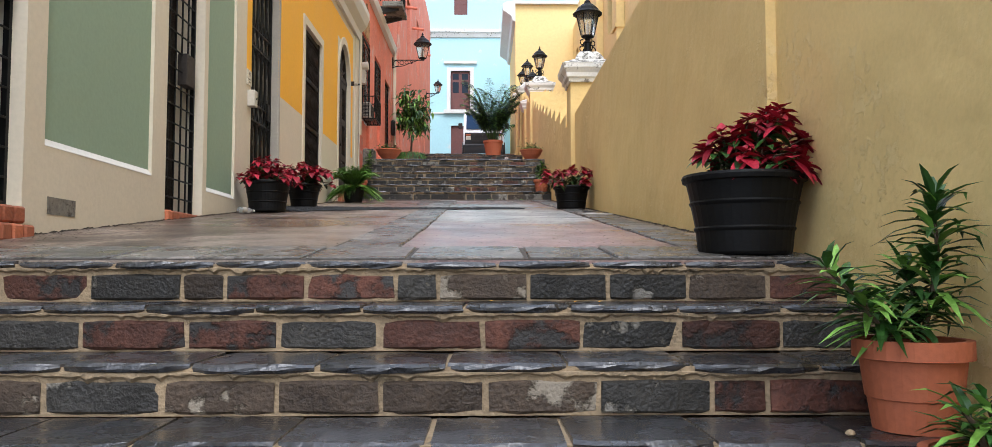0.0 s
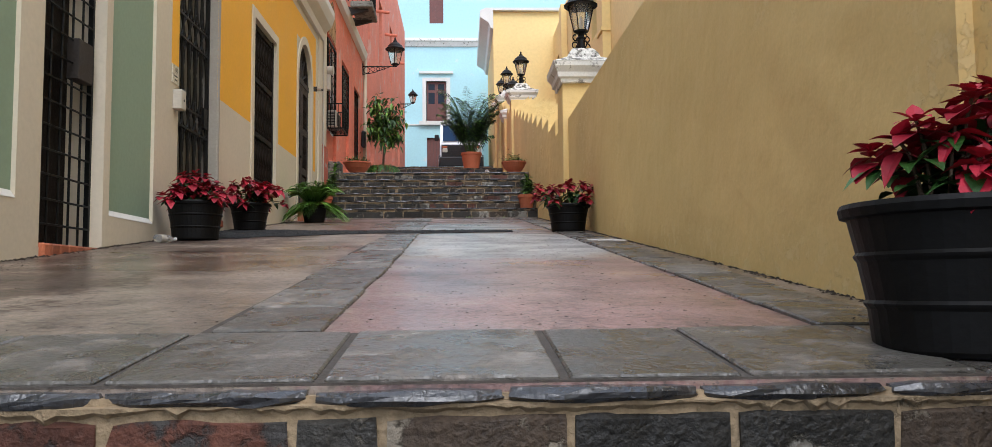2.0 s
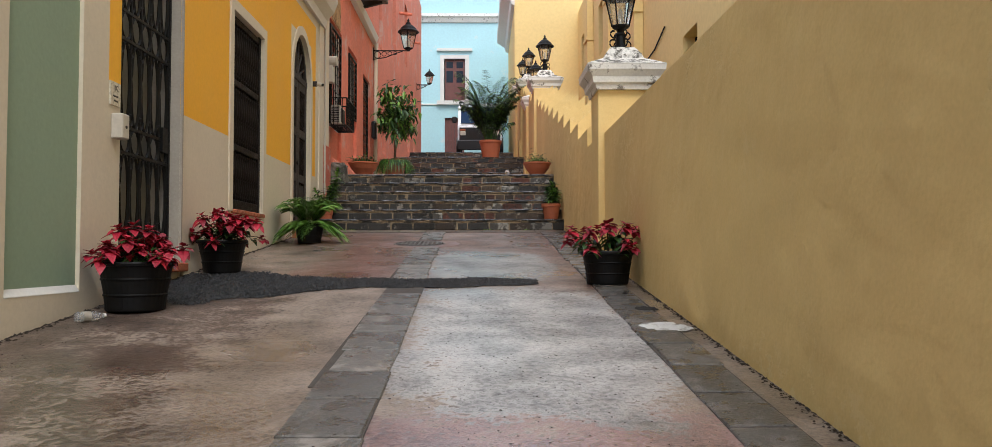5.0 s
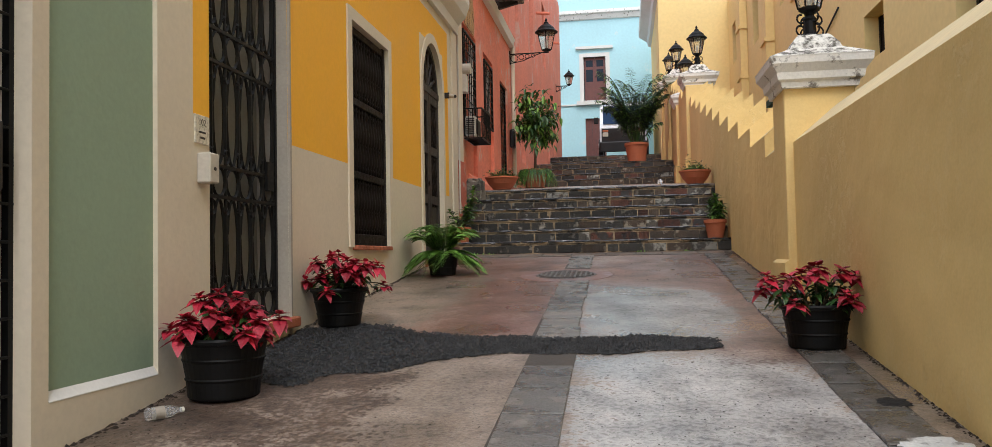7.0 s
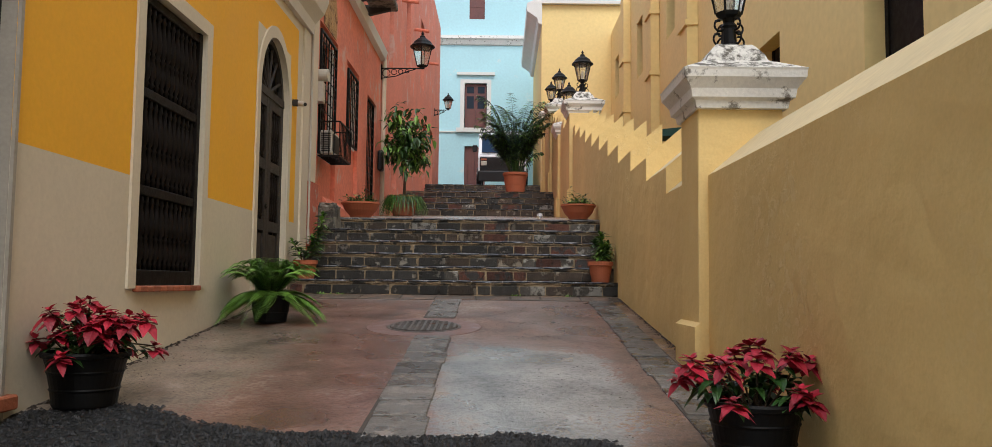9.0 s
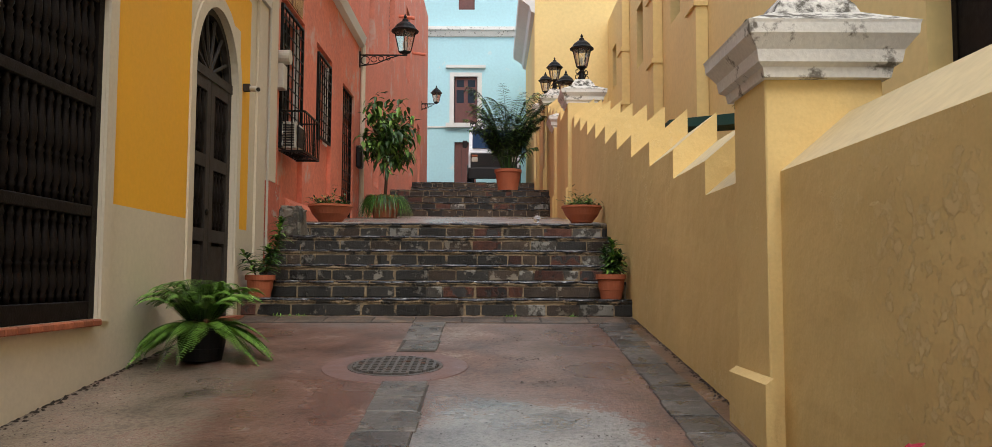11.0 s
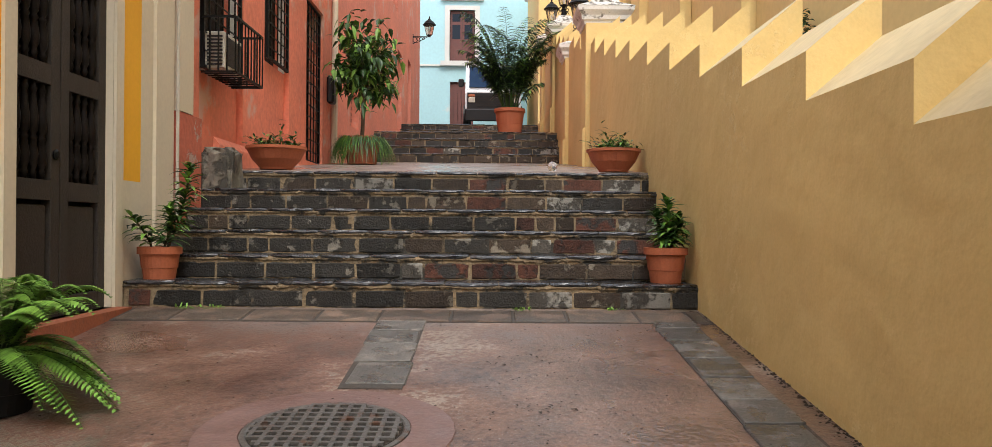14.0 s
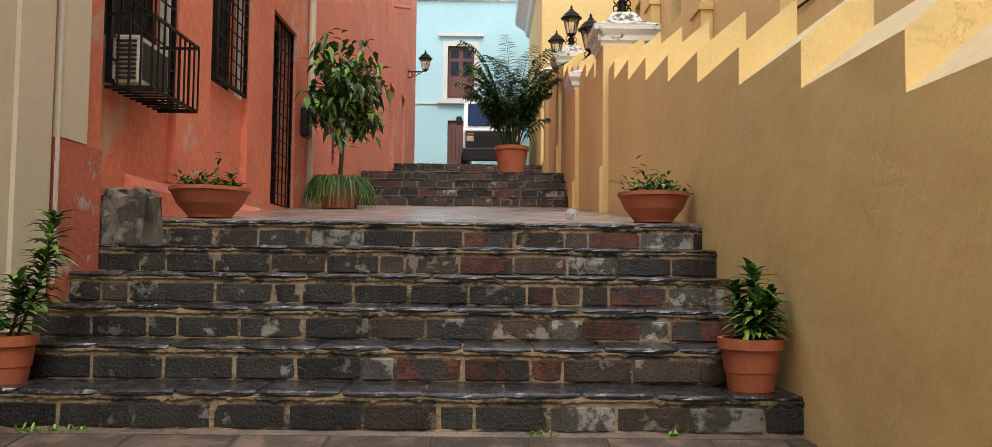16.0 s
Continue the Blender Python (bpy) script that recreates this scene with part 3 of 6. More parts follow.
facade("wall_yellow_house", splits(9.2, 17.42, (9.34, 16.84), (WIN[0] - 0.1, WIN[1] + 0.1, ARCH[0] - 0.1, ARCH[1] + 0.1), WIN[:2], GATE[:2], ARCH[:2]), splits(-0.2, 5.9, (2.34, 4.85), (WIN[3] + 0.1, ), WIN[2:], GATE[2:], ARCH[2:]), XL, 1, 0.4, y_depth, y_mat, [CREAM, YELLOW, INSIDE], "amber yellow plaster wall above a cream base")

# red house, low front and tall back part
RW1, RW2, RD = (18.12, 19.25, 3.45, 5.3), (20.25, 21.22, 3.98, 5.28), (22.3, 23.45, 2.95, 5.3)


def r_depth(y, z):
    for a, c, d, e in (RW1, RW2, RD):
        if a < y < c and d < z < e:
            return None
    for a, c in ((18.05, 19.35), (20.15, 21.32)):
        if a < y < c and 2.85 < z < 5.4:
            return 0.07
    return 0.0


facade("wall_red_house", splits(17.42, 24.0, RW1[:2], RW2[:2], RD[:2], (18.05, 19.35), (20.15, 21.32)), splits(0.8, 6.6, RW1[2:], RW2[2:], RD[2:], (2.85, 5.4)), XL, 1, 0.35, r_depth, flat(0), [RED, INSIDE], "coral red plaster wall with patched and peeling paint")
TW = [(26.0, 26.9, 3.9, 4.9), (33.6, 34.7, 4.7, 7.0), (36.4, 37.4, 5.0, 7.3), (25.2, 25.9, 6.7, 8.4), (28.5, 29.6, 7.6, 9.8), (32.5, 33.6, 8.0, 10.2)]


def t_depth(y, z):
    return None if any(a < y < c and d < z < e for a, c, d, e in TW) else 0.0


facade("wall_tall_red_house", splits(24.0, 40.7, *[w[:2] for w in TW]), splits(1.0, 12.5, *[w[2:] for w in TW]), XL, 1, 0.35, t_depth, flat(0), [RED_FADED, INSIDE], "tall coral red plaster house wall")


def shell(name, y0, y1, z0, z1, m, label):
    """The rest of a house behind its front: side walls, back wall, inner floor and flat roof."""
    bm = bmesh.new()
    box(bm, -9.0, XL - 0.42, y0, y0 + 0.2, z0, z1)
    box(bm, -9.0, XL - 0.42, y1 - 0.2, y1, z0, z1)
    box(bm, -9.2, -9.0, y0, y1, z0, z1)
    box(bm, -9.0, XL - 0.42, y0 + 0.2, y1 - 0.2, z0 + 0.05, z0 + 0.25)
    solid(name, bm, m, label, "wall", "structure")
    bm = B(-9.2, XL - 0.02, y0, y1, z1 - 0.22, z1 - 0.02)
    solid("roof", bm, GREY_STONE, "flat grey concrete house roof", "roof", "structure")


# Green house shell and roof follow the added, unseen height that blocks sky.
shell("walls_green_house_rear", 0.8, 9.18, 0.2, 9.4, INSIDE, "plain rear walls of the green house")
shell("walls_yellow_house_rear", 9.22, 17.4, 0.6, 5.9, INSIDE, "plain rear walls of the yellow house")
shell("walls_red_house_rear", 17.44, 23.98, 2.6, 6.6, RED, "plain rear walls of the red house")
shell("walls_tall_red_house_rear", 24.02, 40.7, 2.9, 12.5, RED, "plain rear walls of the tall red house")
# cornice of the yellow house
bm = prism(bmesh.new(), [(XL + 0.002, 4.98), (XL + 0.06, 4.98), (XL + 0.08, 5.12), (XL + 0.2, 5.25), (XL + 0.26, 5.42), (XL + 0.26, 5.55), (XL + 0.002, 5.6)], "y", 9.3, 17.4)
solid("cornice_yellow_house", bm, CLEANWHITE, "cream moulded cornice along the yellow house", "cornice", "structure")
bm = prism(bmesh.new(), [(XL + 0.002, 6.42), (XL + 0.1, 6.45), (XL + 0.14, 6.62), (XL + 0.002, 6.68)], "y", 17.45, 24.0)
solid("cornice_red_house", bm, CLEANWHITE, "weathered cream cornice along the red house", "cornice", "structure")

# ---- right wall, pillars and church ----


def wall_run(bm, y0, y1, zt, x=XR, z0=-2.0):
    prism(bm, [(x, z0), (x, zt), (x + 0.36, zt + 0.31), (x + 0.36, z0)], "y", y0, y1)


bm = bmesh.new()
wall_run(bm, 3.87, 12.2, 2.37)
wall_alley = solid("wall_alley", paint_tops(bm, 0.4), [OCHRE, COPING], "ochre yellow rendered alley wall with bevelled top", "wall", "structure")
for y0, y1, zt, x in ((-1.5, 3.87, 2.36, XR + 0.05), (12.6, 13.58, 2.40, XR)):
    bm = bmesh.new()
    wall_run(bm, y0, y1, zt, x)
    part("wall_section", paint_tops(bm, 0.4), [OCHRE, COPING], wall_alley)
y = 13.58
for k in range(1, 21):
    y2 = y + 0.985
    bm = bmesh.new()
    if not y < 22.92 < y2:
        wall_run(bm, y, y2, 2.40 + 0.236 * k)
    else:
        wall_run(bm, y, 22.9, 2.40 + 0.236 * k)
    part("wall_tooth", paint_tops(bm, 0.4), [OCHRE, COPING], wall_alley)
    y = y2


def pillar(y0, y1, base, plinth, capb, x0=XR - 0.07, x1=XR + 0.53, near=0.04):
    t = thing("wall_pillar", "yellow rendered wall pillar with a weathered white moulded cap", "pillar", "pillars along the alley wall")
    bm = B(x0, x1, y0, y1, base - 1, capb + 0.02, 0.008)
    part("shaft", bm, OCHRE, t)
    bm = prism(bmesh.new(), [(x0 - 0.045, base - 1), (x0 - 0.045, plinth - 0.02), (x0 - 0.002, plinth + 0.01), (x0 - 0.002, base - 1)], "y", y0 - near, y1 + 0.03)
    part("plinth", bm, OCHRE, t)
    cx, cy, h = (x0 + x1) / 2, (y0 + y1) / 2, (x1 - x0) / 2
    bm = square_lathe(bmesh.new(), [(h + 0.02, capb), (h + 0.03, capb + 0.05), (h + 0.06, capb + 0.07), (h + 0.07, capb + 0.13), (h + 0.105, capb + 0.18), (h + 0.12, capb + 0.20), (h + 0.125, capb + 0.25), (h + 0.13, capb + 0.265), (h - 0.08, capb + 0.37), (h - 0.10, capb + 0.42), (h - 0.15, capb + 0.49), (h - 0.17, capb + 0.51)], cx, cy)
    part("cap", paint_tops(bm, 0.3, capb + 0.25), [WHITE, MOULDY], t, "white moulded cap with black mould stains")
    return cx, cy, capb + 0.51


PILLARS = [pillar(12.13, 12.66, 1.0, 1.33, 2.84, near=0.06), pillar(22.95, 23.62, 2.95, 3.52, 5.08), pillar(26.3, 26.97, 3.2, 3.7, 5.25), pillar(29.7, 30.37, 4.2, 4.80, 6.5), pillar(33.6, 34.27, 4.4, 5.0, 7.1)]

# church side wall with deep windows
CW = [(14.6, 15.95, 3.7, 5.6), (18.85, 19.95, 4.7, 5.55), (24.5, 25.5, 7.4, 8.4), (26.4, 27.4, 8.0, 9.6), (31.0, 32.0, 8.1, 9.9), (36.0, 36.9, 8.6, 10.1), (22, 23, 8.5, 10), (8.0, 9.4, 5.0, 7.0)]


def c_depth(y, z):
    return 0.28 if any(a < y < c and d < z < e for a, c, d, e in CW) else 0.0


def c_mat(y, z):
    return 0


facade("wall_church", splits(-2, 38.0, *[w[:2] for w in CW]), splits(-2, 11.5, *[w[2:] for w in CW]), 4.2, -1, 0.6, c_depth, c_mat, [CHURCH, CHURCH], "tall pale yellow church side wall with deep window recesses")
for a, c, d, e in CW:
    t = thing("church_window", "dark deep-set window in the pale yellow church wall", "window", kind="structure")
    part("window_frame", box(B(4.44, 4.47, a + 0.02, a + 0.1, d + 0.02, e - 0.02), 4.44, 4.47, c - 0.1, c - 0.02, d + 0.02, e - 0.02), DARKWOOD, t)
    part("pane", B(4.46, 4.475, a + 0.1, c - 0.1, d + 0.02, e - 0.02), DARKWOOD, t)
bm = B(1.45, 4.8, 37.99, 46.0, 4.0, 12.6)
solid("wall_corner_house", bm, CHURCH, "pale yellow corner house wall beside the street", "wall", "structure")
bm = prism(bmesh.new(), [(1.448, 11.75), (1.32, 11.8), (1.25, 12.02), (1.0, 12.2), (0.87, 12.28), (0.85, 12.6), (1.1, 12.72), (4.8, 12.74), (4.8, 12.605), (1.448, 12.605)], "y", 37.8, 46.1)
solid("cornice_corner_house", bm, CLEANWHITE, "white moulded cornice on the corner house", "cornice", "structure")
bm = B(1.8, 4.3, -1.5, 38, -2.0, 1.2)
solid("floor_church_terrace", bm, INSIDE, "plain terrace floor behind the alley wall", "floor", "structure")

# blue house across the street
BW, BD, BU = (-2.03, -0.87, 9.55, 11.9), (-2.0, -0.93, 6.3, 8.62), (-1.83, -1.03, 15.3, 17.0)
blue_house = thing("wall_blue_house", "light aqua plaster facade with faded patches", "wall", kind="structure")
xs = sorted({-14.0, 16.0, BW[0], BW[1]})
for i in range(len(xs) - 1):
    holes = sorted(q for q in (BW, BD, BU) if i == 1)
    z = 4.0
    for a, c, d, e in sorted(holes, key=lambda q: q[2]):
        part("wall_panel", B(xs[i], xs[i + 1], 48.0, 48.4, z, d), BLUE, blue_house)
        if a > xs[i] + 0.001:
            part("wall_panel", B(xs[i], a, 48.0, 48.4, d, e), BLUE, blue_house)
            part("wall_panel", B(c, xs[i + 1], 48.0, 48.4, d, e), BLUE, blue_house)
        z = e
    part("wall_panel", B(xs[i], xs[i + 1], 48.0, 48.4, z, 19.5), BLUE, blue_house)
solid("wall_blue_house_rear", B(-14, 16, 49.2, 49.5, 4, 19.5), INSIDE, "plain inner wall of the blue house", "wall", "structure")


# ---- more materials ----
def glass(name, tint, rough=0.08):
    m = bpy.data.materials.new(name)
    m.use_nodes = True
    b = m.node_tree.nodes["Principled BSDF"]
    b.inputs["Base Color"].default_value = (*tint, 1)
    b.inputs["Transmission Weight"].default_value = 0.85
    b.inputs["Roughness"].default_value = rough
    b.inputs["IOR"].default_value = 1.1
    return m


LANTERN_GLASS = glass("hazy_lantern_glass", (0.9, 0.88, 0.82), 0.2)
DARK_GLASS = mat("dark_window_glass", (0.015, 0.022, 0.035), 0.15, 0.1, 2, 0.02, 10, spec=0.2)
CLEAR = glass("clear_plastic", (0.9, 0.93, 0.95), 0.1)
PALE_PLASTIC = mat("aged_white_plastic", (0.52, 0.48, 0.40), 0.5, 0.12, 8, 0.05, 40)
VAN_WHITE = mat("white_car_paint", (0.7, 0.72, 0.74), 0.3, 0.05, 2, 0.02, 20, coat=0.5)
BLACK = mat("black_trim", (0.012, 0.012, 0.013), 0.45, 0.2, 9, 0.05, 40)
RUST_IRON = mat("rusty_manhole_iron", (0.12, 0.11, 0.10), 0.5, 0.4, 14, 0.4, 60, metal=0.4, second=(0.12, 0.055, 0.03), spot=0.38, spot_scale=8)
TILE = mat("glazed_name_tile", (0.6, 0.56, 0.45), 0.3, 0.2, 40, 0.05, 80)
RUBBLE = mat("rough_mortared_rubble", (0.20, 0.18, 0.145), 0.9, 0.4, 5, 1.2, 25, second=(0.07, 0.065, 0.055), spot=0.46, spot_scale=5)
PINK = mat("pinkish_cement", (0.17, 0.10, 0.085), 0.55, 0.25, 5, 0.3, 50, wet=0.1)
RED_TILE = mat("red_clay_brick", (0.36, 0.11, 0.05), 0.75, 0.3, 9, 0.4, 60, rand=0.3)


# ---- paving ----
def band_x(y):
    """Centre line of the slab band, which drifts slowly across the floor."""
    return -0.55 - 0.0132 * (y - 3.9)


def slab_row(parent, centre, width, ys, seed, skip=()):
    rng = random.Random(seed)
    cache = {}
    y = ys[0]
    while y < ys[1]:
        ln = rng.choice((0.47, 0.50, 0.52)) if y < 10 else rng.choice((0.33, 0.36, 0.40))
        if not any(a < y + ln / 2 < c for a, c in skip):
            key = (round(ln, 2), rng.randrange(3))
            if key not in cache:
                cache[key] = mesh_of("slab", B(-width / 2 + rng.uniform(0, 0.02), width / 2 - rng.uniform(0, 0.02), 0, ln - 0.02, -0.03, 0.012, 0.005), SLAB)
            piece("slab", cache[key], parent, pose(centre(y) + rng.uniform(-0.012, 0.012), y, 0.04 + S1 * (y - 3.25) + rng.uniform(-0.002, 0.003), 6.01, 0, rng.uniform(-1.2, 1.2)))
        y += ln


def slab_cross(parent, y0, x0, x1, seed, depth=0.33, m=SLAB):
    rng = random.Random(seed)
    x = x0
    while x < x1 - 0.1:
        w = min(rng.choice((0.36, 0.42, 0.48)), x1 - x)
        me = mesh_of("slab", B(0, w - 0.02, 0, depth, -0.03, 0.012, 0.005), m)
        piece("slab", me, parent, pose(x, y0, 0.04 + S1 * (y0 - 3.25) + rng.uniform(0.0, 0.003), 6.01, 0, rng.uniform(-0.4, 0.4)))
        x += w


PAVING_BED = mat("dirty_joint_sand", (0.06, 0.05, 0.042), 0.8, 0.4, 9, 0.6, 60)
for x0, x1, y0, y1 in ((-0.73, -0.42, 3.88, 7.0), (-0.77, -0.46, 7.0, 10.1), (-0.82, -0.51, 10.6, 13.5), (-0.86, -0.55, 14.65, 16.09), (0.95, 1.22, 3.88, 16.09), (-2.65, 1.34, 16.092, 16.46), (-2.74, 1.35, 3.285, 3.875)):
    bm = prism(bmesh.new(), [(y0, 0.04 + S1 * (y0 - 3.25) - 0.05), (y1, 0.04 + S1 * (y1 - 3.25) - 0.05), (y1, 0.045 + S1 * (y1 - 3.25)), (y0, 0.045 + S1 * (y0 - 3.25))], "x", x0, x1)
    solid("paving_bed", bm, PAVING_BED, "dark dirt-filled joints between paving slabs", "paving", "structure")
slab_row(floor, band_x, 0.325, (3.9, 16.0), 1, ((9.98, 10.7), (13.45, 14.72)))
slab_row(floor, lambda y: 1.085, 0.29, (3.9, 16.0), 2)
slab_cross(floor, 16.1, -2.6, 1.34, 3, 0.33, mat("brown_paving_slab", (0.10, 0.075, 0.055), 0.5, 0.6, 5, 0.6, 60, rand=0.4, second=(0.19, 0.13, 0.095), spot=0.46, spot_scale=5, spot_edge=0.05))
slab_cross(floor, 3.29, -2.7, 1.35, 4, 0.565)

# manhole cover in its cement collar
mh = thing("manhole_cover", "rusty cast iron manhole grid in a pinkish cement collar", "manhole cover", at=(-0.80, 14.08, zf(14.08)))
mh.rotation_euler = (math.atan(S1), 0, 0)
part("collar", lathe(bmesh.new(), [(0.545, -0.02), (0.53, 0.006), (0.35, 0.008), (0.345, -0.02)], 40), PINK, mh)
part("rim", lathe(bmesh.new(), [(0.345, -0.03), (0.345, 0.010), (0.325, 0.013), (0.318, 0.009), (0.318, -0.03)], 40), RUST_IRON, mh)
# Flat disc close under the bars; its dark colour paints the holes' shade.
part("pit", lathe(bmesh.new(), [(0.317, -0.02), (0.317, 0.0095)], 40), SOIL, mh, "flat dark disc standing in for the shaded holes of the grid")
bm = bmesh.new()
for k in range(-5, 6):
    c = k * 0.057
    h = math.sqrt(max(0.31 ** 2 - c * c, 0))
    part("grid_bar", B(c - 0.010, c + 0.010, -h, h, 0.01, 0.022), RUST_IRON, mh)
    part("grid_bar", B(-h, h, c - 0.010, c + 0.010, 0.0105, 0.0225), RUST_IRON, mh)

# dark gravel washed across the floor
rng = random.Random(12)
bm = bmesh.new()


def gravel_band(x):
    """Near and far edge of the gravel at x."""
    wob = 0.07 * math.sin(5 * x) + 0.04 * math.sin(13 * x + 1)
    if x < -2.0:
        return 9.25 + wob, 11.1 + wob
    if x < -1.2:
        f = (x + 2.0) / 0.8
        return 9.45 + 0.6 * f + wob, 11.0 - 0.38 * f + wob * 0.5
    f = (x + 1.2) / 1.75
    return 10.05 + 0.2 * max(0, f) + wob * 0.6, 10.62 - 0.12 * max(0, f) + 0.12 * math.exp(-((x + 0.1) / 0.3) ** 2) + wob * 0.5


pebbles = []
for _ in range(9000):
    x = rng.uniform(-2.7, 0.52)
    a, c = gravel_band(x)
    y = rng.uniform(a - 0.03, c + 0.03)
    if x > 0.4 and rng.random() < (x - 0.4) / 0.12:
        continue
    pebbles.append((x, y, rng.choice((rng.uniform(0.006, 0.013), rng.uniform(0.009, 0.021)))))
verts, faces = [], []
for x, y, r in pebbles:
    z = zf(y) + 0.004
    o = len(verts)
    a = rng.uniform(0, math.tau)
    for k in range(4):
        q = a + k * math.tau / 4
        rr = r * rng.uniform(0.7, 1.2)
        verts.append((x + rr * math.cos(q), y + rr * math.sin(q), z + rng.uniform(0, 0.004)))
    verts.append((x + rng.uniform(-0.3, 0.3) * r, y, z + r * rng.uniform(0.6, 1.1)))
    faces += [(o, o + 1, o + 4), (o + 1, o + 2, o + 4), (o + 2, o + 3, o + 4), (o + 3, o, o + 4)]
me = bpy.data.meshes.new("gravel")
me.from_pydata(verts, [], faces)
me.materials.append(GRAVEL)
tagged(new("gravel", me), "dark loose gravel washed across the alley floor", "gravel", kind="stuff")
bm = bmesh.new()
near, far = [], []
xs = [-2.72 + 3.2 * k / 40 for k in range(41)]
for x in xs:
    a, c = gravel_band(x)
    near.append(bm.verts.new((x, a, 0.04 + S1 * (a - 3.25) + 0.004)))
    far.append(bm.verts.new((x, c, 0.04 + S1 * (c - 3.25) + 0.004)))
for i in range(40):
    bm.faces.new((near[i], near[i + 1], far[i + 1], far[i]))
solid("gravel_bed", bm, mat("wet_asphalt_patch", (0.016, 0.016, 0.016), 0.6, 0.5, 20, 1.0, 90), "dark wet asphalt patch under the gravel", "patch", "structure")
# dirt and leaf litter
verts, faces = [], []
for _ in range(4500):
    y = rng.uniform(3.7, 16.2)
    x = rng.choice((rng.uniform(-2.6, 1.2), rng.uniform(-2.7, -2.3), rng.gauss(0.35, 0.4)))
    if not -2.7 < x < 1.33:
        continue
    r, a, o = rng.uniform(0.002, 0.009), rng.uniform(0, 6), len(verts)
    z = 0.04 + S1 * (y - 3.25) + (0.013 if abs(x + 0.65) < 0.22 or x > 0.93 else 0.002)
    for k in range(4):
        q = a + k * math.tau / 4
        rr = r * rng.uniform(0.4, 1.3)
        verts.append((x + rr * math.cos(q), y + rr * math.sin(q), z + rr * math.sin(q) * S1 + rng.uniform(0, 0.003)))
    faces.append((o, o + 1, o + 2, o + 3))
me = bpy.data.meshes.new("litter")
me.from_pydata(verts, [], faces)
me.materials.append(SOIL)
tagged(new("leaf_litter", me), "dark crumbs of dirt and dead leaves", "litter", kind="stuff")
# dirt seam of broken render along the alley wall foot
verts, faces = [], []
for _ in range(2600):
    side = rng.random() < 0.6
    y = rng.uniform(3.4, 16.4)
    x = (XR - abs(rng.gauss(0, 0.02))) if side else (XL + abs(rng.gauss(0, 0.03)))
    r, o = rng.uniform(0.002, 0.008) * (1 if side else 1.6), len(verts)
    z = 0.04 + S1 * (y - 3.25)
    for dx, dy, dz in ((-1, -1, 0), (1, -1, 0), (1, 1, 0), (-1, 1, 0), (0, 0, 1)):
        verts.append((x + dx * r, y + dy * r * 1.5, z + dz * r * rng.uniform(0.4, 1.4)))
    faces += [(o, o + 1, o + 4), (o + 1, o + 2, o + 4), (o + 2, o + 3, o + 4), (o + 3, o, o + 4)]
me = bpy.data.meshes.new("rubble_seam")
me.from_pydata(verts, [], faces)
me.materials.append(SOIL)
tagged(new("dirt_seam", me), "dark dirt and crumbs along the wall feet", "dirt", kind="stuff")


# ---- window and door joinery ----
def frame_band(name, y0, y1, z0, z1, w, proud, m, label, bottom=False):
    bm = bmesh.new()
    a, c = XL + 0.002, XL + proud
    box(bm, a, c, y0 - w, y0, z0, z1 + w)
    box(bm, a, c, y1, y1 + w, z0, z1 + w)
    box(bm, a, c, y0, y1, z1, z1 + w)
    return solid(name, bm, m, label, "trim", "structure")


SPINDLE = [(0.016, 0.0), (0.016, 0.05), (0.024, 0.07), (0.014, 0.10), (0.028, 0.17), (0.030, 0.26), (0.018, 0.40), (0.026, 0.42), (0.014, 0.45), (0.026, 0.49), (0.030, 0.62), (0.018, 0.82), (0.014, 0.88), (0.024, 0.92), (0.016, 0.95), (0.016, 1.0)]


def spindle_mesh(h, k=1.0):
    return mesh_of("spindle", lathe(bmesh.new(), [(r * k, z * h) for r, z in SPINDLE], 8), DARKWOOD, True)


# wooden spindle window of the yellow house
a, c, d, e = WIN
frame_band("trim_window", a, c, d - 0.02, e, 0.125, 0.022, CREAM, "cream plaster band round the spindle window")
w = thing("spindle_window", "tall dark wooden window grille of turned spindles", "window")
bm = bmesh.new()
xw = XL - 0.06
for z in (d + 0.0, d + 0.68, d + 1.42, e - 0.09):
    box(bm, xw - 0.03, xw + 0.03, a, c, z, z + (0.12 if z == d else 0.075), 0.006)
part("rails", bm, DARKWOOD, w)
bm = box(B(xw - 0.035, xw + 0.035, a, a + 0.07, d, e), xw - 0.035, xw + 0.035, c - 0.07, c, d, e)
part("window_frame", bm, DARKWOOD, w)
part("inner_shutter", B(XL - 0.26, XL - 0.22, a, c, d, e), DARKWOOD, w, "closed dark shutter behind the spindles")
for z0, z1 in ((d + 0.12, d + 0.68), (d + 0.755, d + 1.42), (d + 1.495, e - 0.09)):
    me = spindle_mesh(z1 - z0, 1.15)
    for k in range(12):
        piece("spindle", me, w, pose(xw, a + 0.12 + k * (c - a - 0.24) / 11, z0))
sill = thing("brick_sill", "row of small red clay bricks under the window", "sill")
me = mesh_of("sill_brick", B(-0.09, 0.03, -0.06, 0.06, 0, 0.045, 0.008), RED_TILE)
for k in range(10):
    piece("sill_brick", me, sill, pose(XL + 0.03, a + 0.06 + k * 0.12, d - 0.045, 0, 0, random.uniform(-3, 3)))

# arched door of the yellow house
a, c, d, e = ARCH
cy, ry, spring = (a + c) / 2, (c - a) / 2, 3.72


def arc(r_y, r_z, n=20):
    return [(cy + r_y * math.cos(math.pi * k / n), spring + r_z * math.sin(math.pi * k / n)) for k in range(n + 1)]


